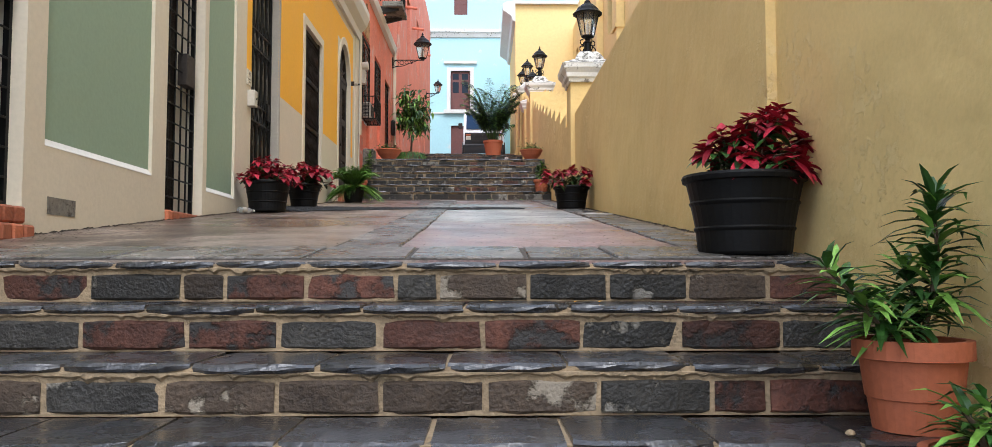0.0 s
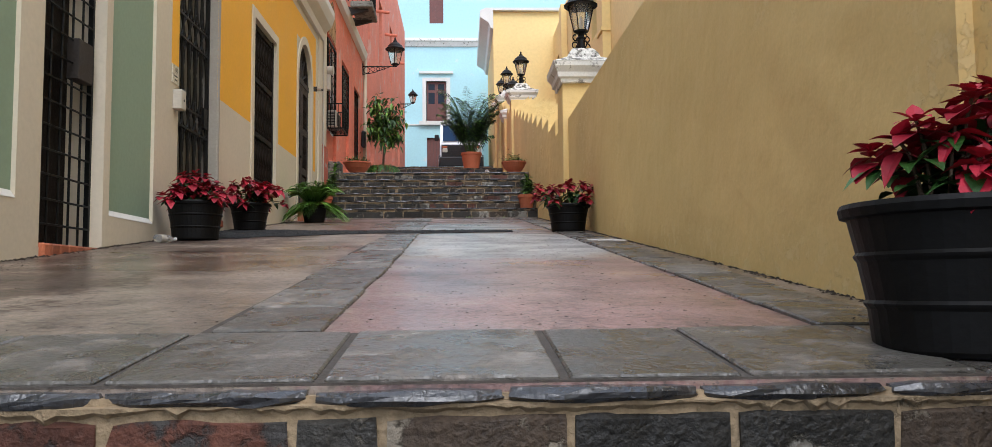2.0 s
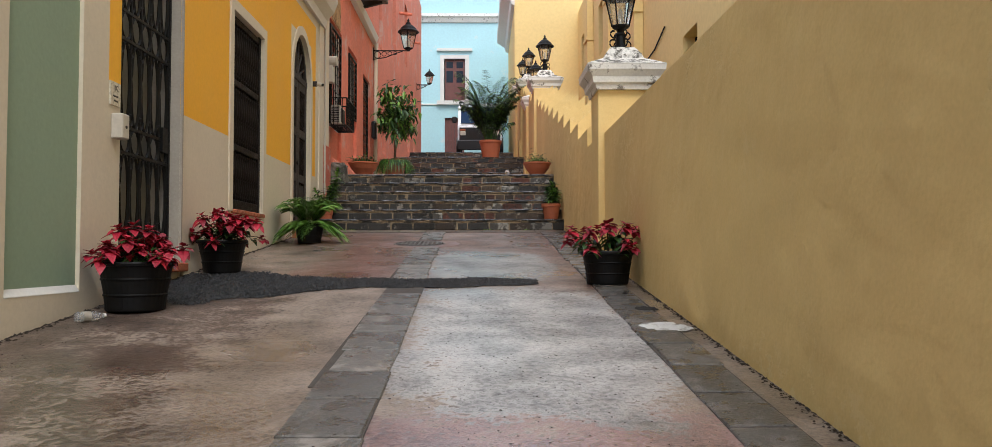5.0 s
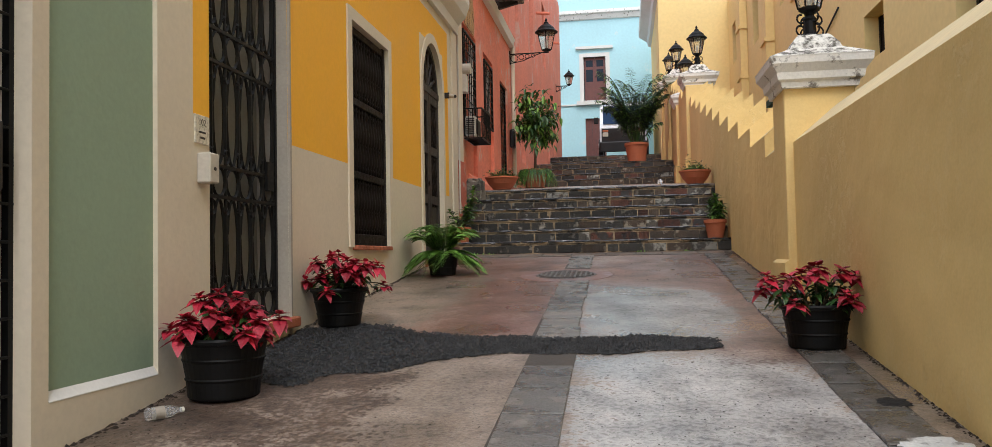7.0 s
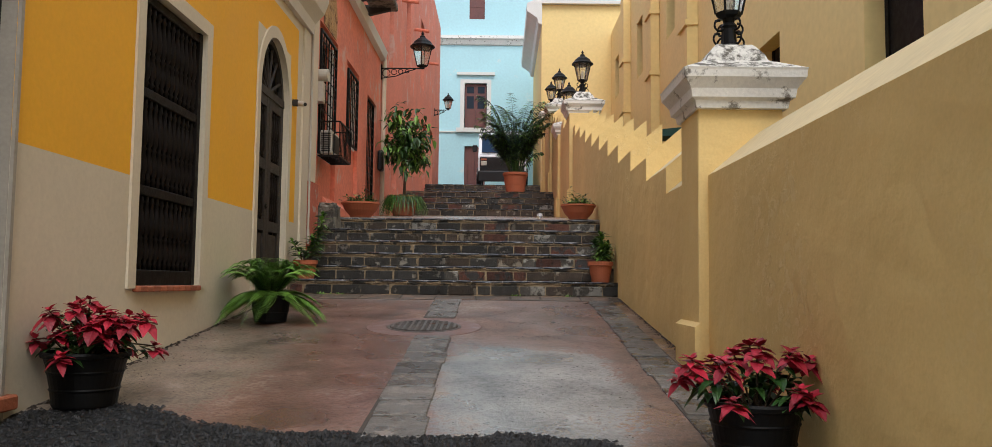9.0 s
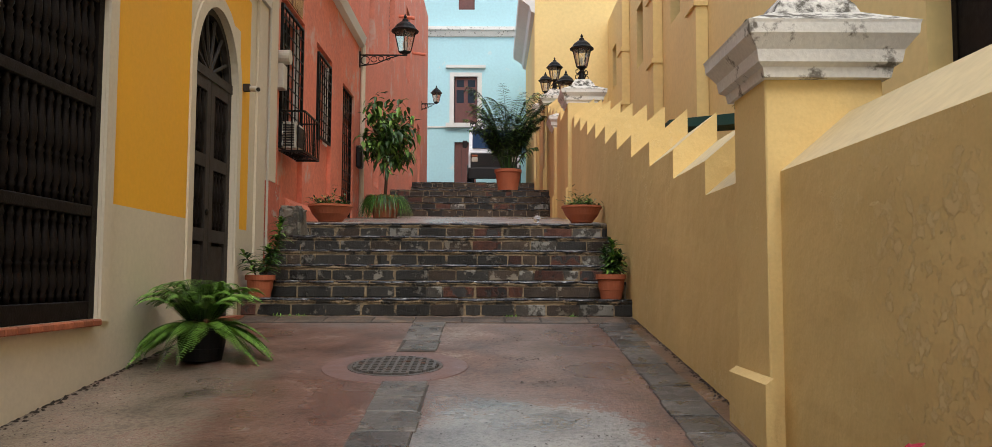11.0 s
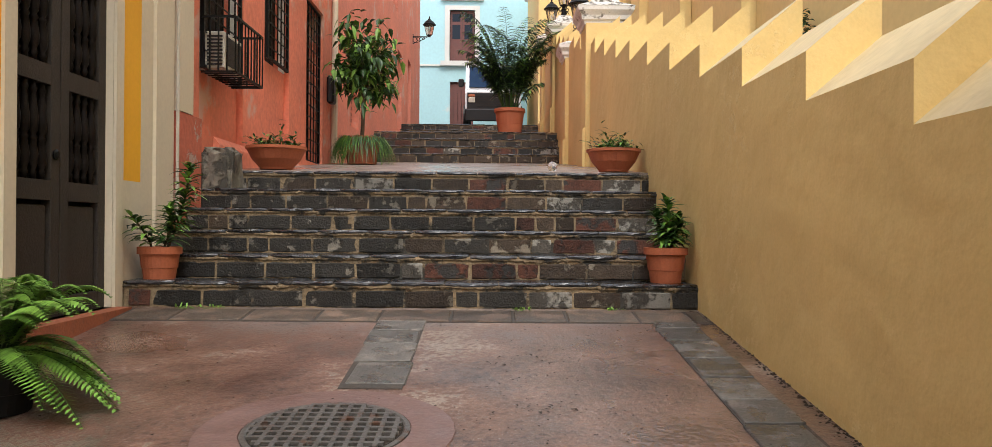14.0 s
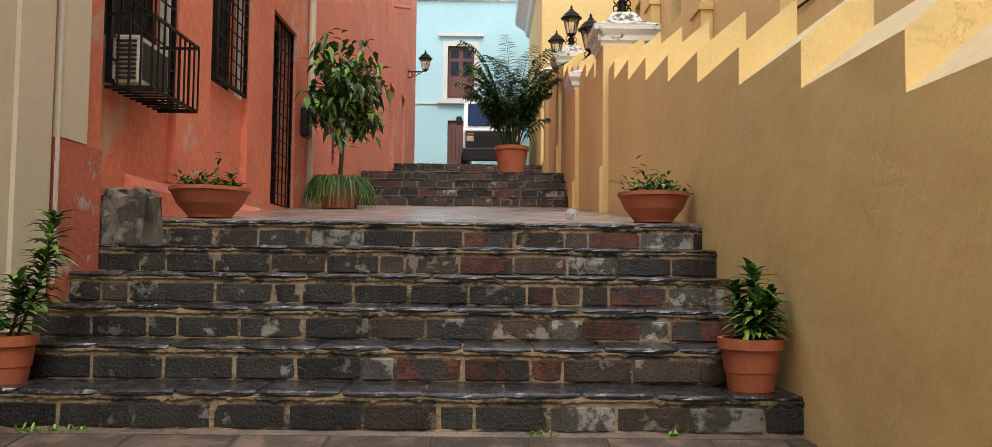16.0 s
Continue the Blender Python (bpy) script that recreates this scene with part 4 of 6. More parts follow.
rise_in = e - spring
bm = bmesh.new()
inner = arc(ry, rise_in - 0.002)
for i in range(20):
    (ya, za), (yb, zb) = inner[i], inner[i + 1]
    q = [(ya, za), (yb, zb), (yb, e), (ya, e)]
    if min(abs(za - e), abs(zb - e)) < 1e-4 and abs(za - zb) < 1e-4:
        continue
    prism(bm, q, "x", XL - 0.4, XL)
solid("wall_arch_spandrel", bm, CREAM, "cream plaster corners over the arched door", "wall", "structure")
bm = bmesh.new()
outer = arc(ry + 0.115, rise_in + 0.135)
inner = arc(ry, rise_in)
for i in range(20):
    prism(bm, [inner[i], inner[i + 1], outer[i + 1], outer[i]], "x", XL + 0.003, XL + 0.024)
for s in (-1, 1):
    box(bm, XL + 0.003, XL + 0.024, min(cy + s * ry, cy + s * (ry + 0.115)), max(cy + s * ry, cy + s * (ry + 0.115)), 1.3, spring)
solid("trim_arch", bm, CREAM, "cream plaster band round the arched door", "trim", "structure")
dr = thing("arched_door", "dark weathered double door with spindles and a fanlight", "door")
xd = XL - 0.08
for s in (-1, 1):
    y0, y1 = (a, cy - 0.006) if s < 0 else (cy + 0.006, c)
    bm = bmesh.new()
    for yy in (y0, y1 - 0.1):
        box(bm, xd - 0.03, xd + 0.03, yy, yy + 0.1, d, spring, 0.004)
    for z in (d, d + 0.72, d + 1.42, spring - 0.12):
        box(bm, xd - 0.028, xd + 0.028, y0 + 0.1, y1 - 0.1, z, z + 0.12)
    leaf_part = part("door_leaf", bm, GREYWOOD, dr)
    part("panel", B(xd - 0.012, xd + 0.012, y0 + 0.12, y1 - 0.12, d + 0.15, d + 0.69, 0.01), GREYWOOD, leaf_part)
    for z0, z1 in ((d + 0.84, d + 1.42), (d + 1.54, spring - 0.12)):
        me = spindle_mesh(z1 - z0, 1.1)
        for k in range(4):
            piece("spindle", me, leaf_part, pose(xd, y0 + 0.155 + k * (y1 - y0 - 0.31) / 3, z0))
part("backing", B(xd - 0.09, xd - 0.06, a, c, d, spring), DARKWOOD, dr, "closed dark inner boards")
bm = bmesh.new()
fin = arc(ry, rise_in)
fin2 = arc(ry - 0.07, rise_in - 0.07)
for i in range(20):
    prism(bm, [fin[i], fin[i + 1], fin2[i + 1], fin2[i]], "x", xd - 0.03, xd + 0.03)
box(bm, xd - 0.04, xd + 0.04, a, c, spring, spring + 0.09)
for k in range(1, 7):
    q = math.pi * k / 7
    rod(bm, (xd, cy, spring + 0.06), (xd, cy + (ry - 0.06) * math.cos(q), spring + (rise_in - 0.06) * math.sin(q)), 0.02, 6)
part("fanlight", bm, GREYWOOD, dr)
part("fan_backing", prism(bmesh.new(), fin, "x", xd - 0.09, xd - 0.07), DARKWOOD, dr)
bm = lathe(bmesh.new(), [(0.03, 0), (0.035, 0.01), (0.02, 0.02)], 12)
bmesh.ops.rotate(bm, verts=bm.verts[:], matrix=Matrix.Rotation(radians(90), 3, "Y"))
part("door_handle", bm, IRON, dr, "round iron ring handle", at=(xd + 0.03, cy - 0.06, d + 1.0))
bm = B(XL - 0.3, XL + 0.12, a - 0.05, c + 0.05, d - 0.16, d)
solid("doorstep", bm, RED_TILE, "low red clay step under the arched door", "step", "structure")


# iron gates
def ring(bm, x, y, z, ry_, rz_, r=0.008, n=14):
    pts = [(x, y + ry_ * math.cos(k * math.tau / n), z + rz_ * math.sin(k * math.tau / n)) for k in range(n + 1)]
    tube(bm, pts, r, 4)


def scroll(bm, x, y, z, size, sy, sz, r=0.008):
    pts = []
    for k in range(12):
        q = k / 11 * 1.6 * math.pi
        rad = size * (1 - 0.55 * k / 11)
        pts.append((x, y + sy * (rad * math.sin(q)), z + sz * (size - rad * math.cos(q))))
    tube(bm, pts, r, 4)


a, c, d, e = GATE
g = thing("scrollwork_gate", "black wrought iron gate with rings and scrolls", "gate")
xg = XL - 0.11
bm = box(B(xg - 0.02, xg + 0.02, a, a + 0.035, d, e), xg - 0.02, xg + 0.02, c - 0.035, c, d, e)
for z in (d + 0.03, d + 0.22, d + 0.88, d + 1.09, d + 1.8, d + 2.03, d + 2.75, d + 2.96):
    box(bm, xg - 0.012, xg + 0.012, a + 0.03, c - 0.03, z - 0.012, z + 0.012)
part("gate_frame", bm, IRON, g)
nb = 6
bay = (c - a - 0.07) / nb
me = mesh_of("bar", rod(bmesh.new(), (0, 0, 0), (0, 0, e - d), 0.011, 6), IRON)
for k in range(nb + 1):
    piece("bar", me, g, pose(xg, a + 0.035 + k * bay, d))
bm = bmesh.new()
for z0, z1 in ((d + 0.03, d + 0.22), (d + 0.88, d + 1.09), (d + 1.8, d + 2.03), (d + 2.75, d + 2.96)):
    bm = bmesh.new()
    ring(bm, 0, 0, 0, bay * 0.46, (z1 - z0) * 0.48, 0.013)
    me = mesh_of("ring", bm, IRON)
    for k in range(nb):
        piece("ring", me, g, pose(xg, a + 0.035 + (k + 0.5) * bay, (z0 + z1) / 2))
bm = bmesh.new()
for z0, z1 in ((d + 0.22, d + 0.88), (d + 1.09, d + 1.8), (d + 2.03, d + 2.75)):
    bm = bmesh.new()
    ring(bm, 0, 0, 0, bay * 0.4, (z1 - z0) * 0.48, 0.012, 22)
    me = mesh_of("long_loop", bm, IRON)
    ups = []
    for s in (1, -1):
        bm = bmesh.new()
        scroll(bm, 0, 0, 0, 0.06, 1, s, 0.012)
        ups.append(mesh_of("scroll", bm, IRON))
    for k in range(nb):
        y = a + 0.035 + (k + 0.5) * bay
        piece("long_loop", me, g, pose(xg, y, (z0 + z1) / 2))
        for zz, s in ((z0 + 0.02, 0), (z1 - 0.02, 1)):
            piece("scroll", ups[s], g, pose(xg, y - bay * 0.5, zz))
part("lock_box", B(xg - 0.03, xg + 0.03, c - 0.2, c - 0.08, d + 0.98, d + 1.2), IRON, g)
bm = bmesh.new()
part("inner_door", B(XL - 0.30, XL - 0.26, a, c, d, e), mat("dull_grey_door_paint", (0.20, 0.19, 0.155), 0.6, 0.15, 3, 0.1, 40), g, "grey closed door behind the gate")
solid("trim_gate_jamb", box(B(XL - 0.39, XL - 0.001, c - 0.004, c + 0.03, d, e + 0.1), XL - 0.002, XL + 0.02, c + 0.001, c + 0.03, d - 0.15, e + 0.1), GREY_STONE, "grey plastered jamb of the gate", "trim", "structure")
bm = B(XL - 0.35, XL + 0.06, a - 0.02, c + 0.1, d - 0.09, d - 0.01, 0.01)
solid("doorstep_gate", bm, RED_TILE, "red clay threshold under the iron gate", "step", "structure")


def grid_gate(y0, y1, z0, z1, name, label, x, ny, nz, box_at=None, back=True):
    t = thing(name, label, "gate" if "gate" in name else "window")
    bm = bmesh.new()
    for yy in (y0, y1 - 0.03):
        box(bm, x - 0.018, x + 0.018, yy, yy + 0.03, z0, z1)
    for zz in (z0 + 0.005, z1 - 0.03):
        box(bm, x - 0.017, x + 0.017, y0 + 0.03, y1 - 0.03, zz, zz + 0.03)
    part("frame", bm, IRON, t)
    me = mesh_of("bar", rod(bmesh.new(), (0, 0, 0), (0, 0, z1 - z0), 0.009, 6), IRON)
    for k in range(1, ny):
        piece("bar", me, t, pose(x, y0 + (y1 - y0) * k / ny, z0))
    me = mesh_of("crossbar", rod(bmesh.new(), (0, 0, 0), (0, y1 - y0, 0), 0.008, 6), IRON)
    for k in range(1, nz):
        piece("crossbar", me, t, pose(x + 0.012, y0, z0 + (z1 - z0) * k / nz))
    if box_at:
        part("lock_box", B(x - 0.03, x + 0.06, *box_at, 0.006), GREYWOOD, t, "dark steel lock box")
    if back:
        part("inner_door", B(x - 0.22, x - 0.18, y0, y1, z0, z1), DARKWOOD, t, "dark closed door behind the bars")
    return t


grid_gate(7.03, 7.95, 0.5, 3.4, "grid_gate", "black iron grid gate with a steel lock box", XL - 0.11, 6, 17, (7.62, 7.84, 1.75, 2.05))
grid_gate(3.95, 4.87, 0.38, 3.4, "grid_gate", "black iron grid gate over a brick doorstep", XL - 0.11, 6, 17, (4.6, 4.8, 1.65, 1.95))
ds = thing("brick_doorstep", "crumbling red clay brick doorstep", "step")
me = mesh_of("brick", B(-0.2, 0.05, -0.055, 0.055, 0, 0.1, 0.012), RED_TILE)
for k in range(8):
    piece("brick", me, ds, pose(XL - 0.02, 7.09 + k * 0.116, 0.43, 0, 0, random.uniform(-4, 4)))
for k in range(8):
    piece("brick", me, ds, pose(XL - 0.01, 3.98 + k * 0.116, 0.28, 0, 0, random.uniform(-4, 4)))
    piece("brick", me, ds, pose(XL + 0.05, 3.98 + k * 0.116, 0.17, 0, 0, random.uniform(-4, 4)))
# white sloping sills of the green panels
for a, c in GP:
    bm = prism(bmesh.new(), [(XL - 0.03, 0.79), (XL + 0.002, 0.785), (XL + 0.002, 0.79), (XL - 0.028, 0.835)], "y", a + 0.001, c - 0.001)
    solid("trim_panel_sill", bm, CLEANWHITE, "white bevelled lower edge of the green panel", "trim", "structure")
# vent hole low in the green house
bm = B(XL - 0.001, XL + 0.004, 5.15, 5.5, 0.36, 0.47)
solid("wall_vent", bm, RUBBLE, "small rough blocked vent low in the wall", "vent", "structure")

# red house windows, gate, cage and air conditioner
grid_gate(*RW1, "barred_window", "barred window with black iron grid in the red wall", XL - 0.0, 6, 11)
grid_gate(*RW2, "barred_window", "barred window with black iron grid and pale reveal", XL - 0.0, 6, 9)
grid_gate(*RD, "barred_gate", "black iron grid gate at a red wall doorway", XL - 0.06, 6, 14)
for a, c, d, e in (RW1, RW2):
    solid("trim_reveal", B(XL - 0.12, XL - 0.072 + 0.02, c - 0.004, c + 0.05, d, e), CLEANWHITE, "pale plaster reveal of the barred window", "trim", "structure")
bm = prism(bmesh.new(), [(18.25, 5.42), (19.15, 5.42), (19.2, 5.75), (19.05, 6.1), (18.75, 6.25), (18.4, 6.05), (18.22, 5.7)], "x", XL + 0.002, XL + 0.012)
solid("wall_patch", bm, mat("bare_yellow_brickwork", (0.42, 0.25, 0.10), 0.9, 0.5, 8, 1.0, 30, second=(0.16, 0.07, 0.04), spot=0.42, spot_scale=6), "bare yellowish brick patch over the barred window", "patch", "structure")
ac = thing("air_conditioner", "aged white window air conditioner in an iron cage", "air conditioner")
part("case", B(XL - 0.1, XL + 0.18, 18.2, 18.72, 3.46, 3.80, 0.01), PALE_PLASTIC, ac)
bm = bmesh.new()
for k in range(9):
    box(bm, XL + 0.02, XL + 0.16, 18.188, 18.2, 3.49 + k * 0.032, 3.506 + k * 0.032)
part("louvre", bm, BLACK, ac)
part("grille", B(XL + 0.179, XL + 0.188, 18.25, 18.67, 3.5, 3.76), GREYWOOD, ac)
cg = thing("iron_cage", "black iron bar cage projecting under the window", "cage")
x1, y0, y1, z0, z1 = XL + 0.31, 18.1, 18.97, 3.41, 3.91
for z in (z0, z1):
    bm = bmesh.new()
    box(bm, XL, x1, y0 - 0.01, y0 + 0.01, z - 0.01, z + 0.01)
    box(bm, XL, x1, y1 - 0.01, y1 + 0.01, z - 0.01, z + 0.01)
    box(bm, x1 - 0.01, x1 + 0.01, y0 + 0.01, y1 - 0.01, z - 0.01, z + 0.01)
    part("rail", bm, IRON, cg)
me = mesh_of("bar", rod(bmesh.new(), (0, 0, 0), (0, 0, z1 - z0), 0.008, 6), IRON)
for k in range(10):
    piece("bar", me, cg, pose(x1, y0 + k * (y1 - y0) / 9, z0))
for k in range(1, 4):
    for y in (y0, y1):
        piece("bar", me, cg, pose(XL + 0.31 * k / 4, y, z0))
me = mesh_of("floor_bar", rod(bmesh.new(), (XL, 0, z0), (x1, 0, z0), 0.007, 6), IRON)
for k in range(1, 9):
    piece("floor_bar", me, cg, pose(0, y0 + k * (y1 - y0) / 9, 0))
RED_PEEL = mat("peeling_red_paint", (0.52, 0.14, 0.085), 0.85, 0.25, 2, 0.6, 20, second=(0.50, 0.36, 0.30), spot=0.44, spot_scale=3, spot_edge=0.015)
solid("pilaster_cream", B(XL + 0.002, XL + 0.05, 17.46, 17.78, 2.97, 6.4), CREAM, "flaking cream plaster strip at the house joint", "trim", "structure")
solid("pilaster_red", B(XL + 0.002, XL + 0.045, 17.46, 18.0, 1.3, 2.965), RED_PEEL, "peeling red plaster base at the house joint", "trim", "structure")
solid("pilaster_house_end", B(XL + 0.002, XL + 0.03, 17.05, 17.4, 1.3, 4.97), CREAM, "cream corner pilaster of the yellow house", "trim", "structure")
pp = thing("wall_pipe", "thin white pipe running down the wall", "pipe")
part("pipe", tube(bmesh.new(), [(XL + 0.05, 17.43, 5.4), (XL + 0.05, 17.43, 4), (XL + 0.05, 17.43, 2.1)], 0.014, 6), PALE_PLASTIC, pp)
pp = thing("downpipe", "cream downpipe on the red wall", "pipe")
part("pipe", tube(bmesh.new(), [(XL + 0.06, 24.1, 6.5), (XL + 0.06, 24.1, 5), (XL + 0.06, 24.1, 3.05)], 0.05, 8), CREAM, pp)
bm = B(XL, XL + 0.3, 18.03, 18.42, 1.7, 2.72, 0.05)
bmesh.ops.subdivide_edges(bm, edges=bm.edges[:], cuts=3, use_grid_fill=True)
for vert in bm.verts:
    vert.co += Vector((random.uniform(-1, 1), random.uniform(-1, 1), random.uniform(-1, 1))) * 0.018
solid("stone_pier", bm, RUBBLE, "rough rubble pier beside the steps", "pier", "structure")
bm = prism(bmesh.new(), [(XL + 0.003, 2.4), (XL + 0.09, 2.4), (XL + 0.07, 2.78), (XL + 0.003, 2.86)], "y", 18.42, 22.28)
solid("wall_red_plinth", bm, RED, "sloping red plaster base of the red house", "trim", "structure")
for a, c, d, e in TW:
    t = thing("house_window", "dark shuttered opening in the tall red wall", "window")
    part("shutter", B(XL - 0.2, XL - 0.15, a, c, d, e), BROWNWOOD, t)
    bm = bmesh.new()
    for k in range(int((e - d) / 0.12)):
        box(bm, XL - 0.15, XL - 0.13, a + 0.05, c - 0.05, d + 0.05 + k * 0.12, d + 0.1 + k * 0.12)
    part("louvres", bm, GREYWOOD, t)


# balconies high on the red house
def balcony(y0, y1, z):
    t = thing("balcony", "small weathered balcony with iron railing on the red house", "balcony", "balconies on the red house")
    part("slab", B(XL + 0.15, XL + 0.66, y0, y1, z, z + 0.14, 0.02), RUBBLE, t)
    for y in (y0 + 0.15, y1 - 0.25):
        part("bracket", prism(bmesh.new(), [(XL + 0.003, z - 0.02), (XL + 0.15, z - 0.14), (XL + 0.55, z - 0.04), (XL + 0.55, z), (XL + 0.003, z + 0.06)], "y", y, y + 0.1), GREYWOOD, t)
    bm = bmesh.new()
    for zz in (z + 0.2, z + 1.05):
        box(bm, XL, XL + 0.63, y0 + 0.02, y0 + 0.05, zz, zz + 0.03)
        box(bm, XL, XL + 0.63, y1 - 0.05, y1 - 0.02, zz, zz + 0.03)
        box(bm, XL + 0.60, XL + 0.63, y0 + 0.05, y1 - 0.05, zz, zz + 0.03)
    part("rail", bm, IRON, t)
    me = mesh_of("baluster", rod(bmesh.new(), (0, 0, 0), (0, 0, 0.92), 0.01, 5), IRON)
    for k in range(14):
        piece("baluster", me, t, pose(XL + 0.615, y0 + 0.05 + k * (y1 - y0 - 0.1) / 13, z + 0.14))
    for k in range(1, 6):
        piece("baluster", me, t, pose(XL + 0.61 * k / 6, y0 + 0.035, z + 0.14))


balcony(20.4, 21.6, 6.72)
t = thing("upper_wall", "upper storey of red plaster set above the cornice", "house wall", kind="structure")
part("wall", B(XL - 0.5, XL - 0.004, 20.5, 24.0, 6.6, 10.5), RED, t)
for k, (y, z) in enumerate(((27.4, 9.0), (30.5, 9.2), (34.2, 9.2))):
    t = thing("rain_spout", "short red clay rain spout on the red wall", "spout", "spouts on the red house")
    part("pipe", rod(bmesh.new(), (XL, y, z), (XL + 0.45, y, z - 0.06), 0.05, 8), RED, t)


# ---- lanterns ----
def lantern(t, x, y, z, s=1.0, n=6):
    """Six-sided iron street lantern standing at z."""
    fr = bmesh.new()
    lathe(fr, [(0.05 * s, 0), (0.10 * s, 0.02 * s), (0.11 * s, 0.05 * s)], n, (0, 0))
    for k in range(n):
        q = k * math.tau / n
        rod(fr, (0.105 * s * math.cos(q), 0.105 * s * math.sin(q), 0.04 * s), (0.19 * s * math.cos(q), 0.19 * s * math.sin(q), 0.42 * s), 0.009 * s, 4)
    part("lantern_frame", fr, IRON, t, at=(x, y, z))
    part("glass", lathe(bmesh.new(), [(0.098 * s, 0.05 * s), (0.18 * s, 0.415 * s)], n), LANTERN_GLASS, t, "hazy glass panes", at=(x, y, z))
    part("lamp_bulb", lathe(bmesh.new(), [(0.015 * s, 0.06 * s), (0.03 * s, 0.12 * s), (0.035 * s, 0.2 * s), (0.01 * s, 0.26 * s)], 8), PALE_PLASTIC, t, at=(x, y, z))
    part("roof", lathe(bmesh.new(), [(0.17 * s, 0.41 * s), (0.245 * s, 0.41 * s), (0.25 * s, 0.425 * s), (0.20 * s, 0.47 * s), (0.17 * s, 0.52 * s), (0.10 * s, 0.58 * s), (0.06 * s, 0.60 * s), (0.05 * s, 0.64 * s), (0.02 * s, 0.66 * s), (0.03 * s, 0.69 * s), (0.005 * s, 0.74 * s)], 16), IRON, t, at=(x, y, z))


def post_lantern(x, y, z):
    t = thing("post_lantern", "black iron lantern with hazy glass on a pillar cap", "lantern", "lanterns on the alley pillars", (x, y, z))
    part("post", lathe(bmesh.new(), [(0.10, 0.0), (0.09, 0.02), (0.06, 0.03), (0.055, 0.15), (0.065, 0.17), (0.04, 0.20), (0.05, 0.24)], 10), IRON, t)
    for k in range(4):
        q = k * math.tau / 4 + 0.4
        bm = bmesh.new()
        for z0, r in ((0.02, 0.045), (0.13, 0.04)):
            pts = [(math.cos(q) * (0.05 + r + r * math.cos(u)), math.sin(q) * (0.05 + r + r * math.cos(u)), z0 + r + r * math.sin(u)) for u in [math.pi + j * 0.5 for j in range(11)]]
            tube(bm, pts, 0.010, 4)
        part("scroll", bm, IRON, t)
    lantern(t, 0, 0, 0.23, 0.92)


for p in PILLARS:
    post_lantern(*p)


def wall_lantern(y, z, reach, s):
    t = thing("wall_lantern", "black iron street lantern on a scrolled wall bracket", "lantern", "", (XL, y, z))
    bm = bmesh.new()
    box(bm, 0, 0.02, -0.03, 0.03, -0.25, 0.08)
    box(bm, 0.02, reach, -0.012, 0.012, -0.012, 0.012)
    tube(bm, [(0.02, 0, -0.22), (reach * 0.35, 0, -0.17), (reach * 0.6, 0, -0.07), (reach * 0.8, 0, -0.01)], 0.012, 5)
    for cx_, r in ((0.12, 0.085), (0.3, 0.06), (0.45, 0.05), (0.6, 0.04)):
        tube(bm, [(reach * cx_ + r * math.cos(u), 0, -0.02 - r + r * math.sin(u)) for u in [j * 0.5 for j in range(13)]], 0.009, 4)
    part("bracket", bm, IRON, t)
    lantern(t, reach - 0.05, 0, 0.02, s, 4)


wall_lantern(24.0, 6.27, 0.95, 1.1)
wall_lantern(38.0, 8.35, 0.6, 0.9)

# ---- blue house joinery ----
t = thing("blue_house_window", "red brown French window with white surround and ledge", "window")
for s in (-1, 1):
    x0, x1 = (BW[0] + 0.03, -1.455) if s < 0 else (-1.445, BW[1] - 0.03)
    lf = part("shutter", B(x0, x1, 48.12, 48.17, BW[2], BW[3]), BROWNWOOD, t)
    part("pane", B(x0 + 0.09, x1 - 0.09, 48.11, 48.121, BW[2] + 1.05, BW[2] + 1.7), DARK_GLASS, lf)
    part("pane", B(x0 + 0.09, x1 - 0.09, 48.11, 48.121, BW[2] + 1.85, BW[2] + 2.2), DARK_GLASS, lf)
    part("panel", B(x0 + 0.09, x1 - 0.09, 48.10, 48.121, BW[2] + 0.15, BW[2] + 0.9), BROWNWOOD, lf)
bm = bmesh.new()
box(bm, BW[0] - 0.22, BW[0], 47.95, 48.1, BW[2], BW[3] + 0.2)
box(bm, BW[1], BW[1] + 0.22, 47.95, 48.1, BW[2], BW[3] + 0.2)
box(bm, BW[0], BW[1], 47.95, 48.1, BW[3], BW[3] + 0.2)
box(bm, BW[0] - 0.4, BW[1] + 0.4, 47.85, 48.0, BW[3] + 0.42, BW[3] + 0.56)
part("window_frame", bm, CLEANWHITE, t)
part("window_sill", B(BW[0] - 0.4, BW[1] + 0.4, 47.8, 48.1, BW[2] - 0.22, BW[2] - 0.003), CLEANWHITE, t)
t = thing("blue_house_door", "red brown plank door at street level", "door")
for k in range(6):
    x0 = BD[0] + k * (BD[1] - BD[0]) / 6
    part("plank", B(x0 + 0.006, x0 + (BD[1] - BD[0]) / 6 - 0.006, 48.12, 48.17, 5.9, BD[3]), BROWNWOOD, t)
t = thing("blue_house_upper_window", "small red brown panelled window shutter", "window")
part("shutter", B(BU[0], BU[1], 48.1, 48.15, BU[2], BU[3]), BROWNWOOD, t)
for k in range(3):
    for s in (0, 1):
        part("panel", B(BU[0] + 0.08 + s * 0.37, BU[0] + 0.35 + s * 0.37, 48.085, 48.101, BU[2] + 0.1 + k * 0.55, BU[2] + 0.5 + k * 0.55), BROWNWOOD, t)
bm = prism(bmesh.new(), [(47.998, 13.9), (47.9, 13.93), (47.8, 14.14), (47.7, 14.2), (47.7, 14.36), (47.998, 14.44)], "x", -14, 16)
solid("cornice_blue_house", bm, WHITE, "white moulded string course with black mould", "cornice", "structure")
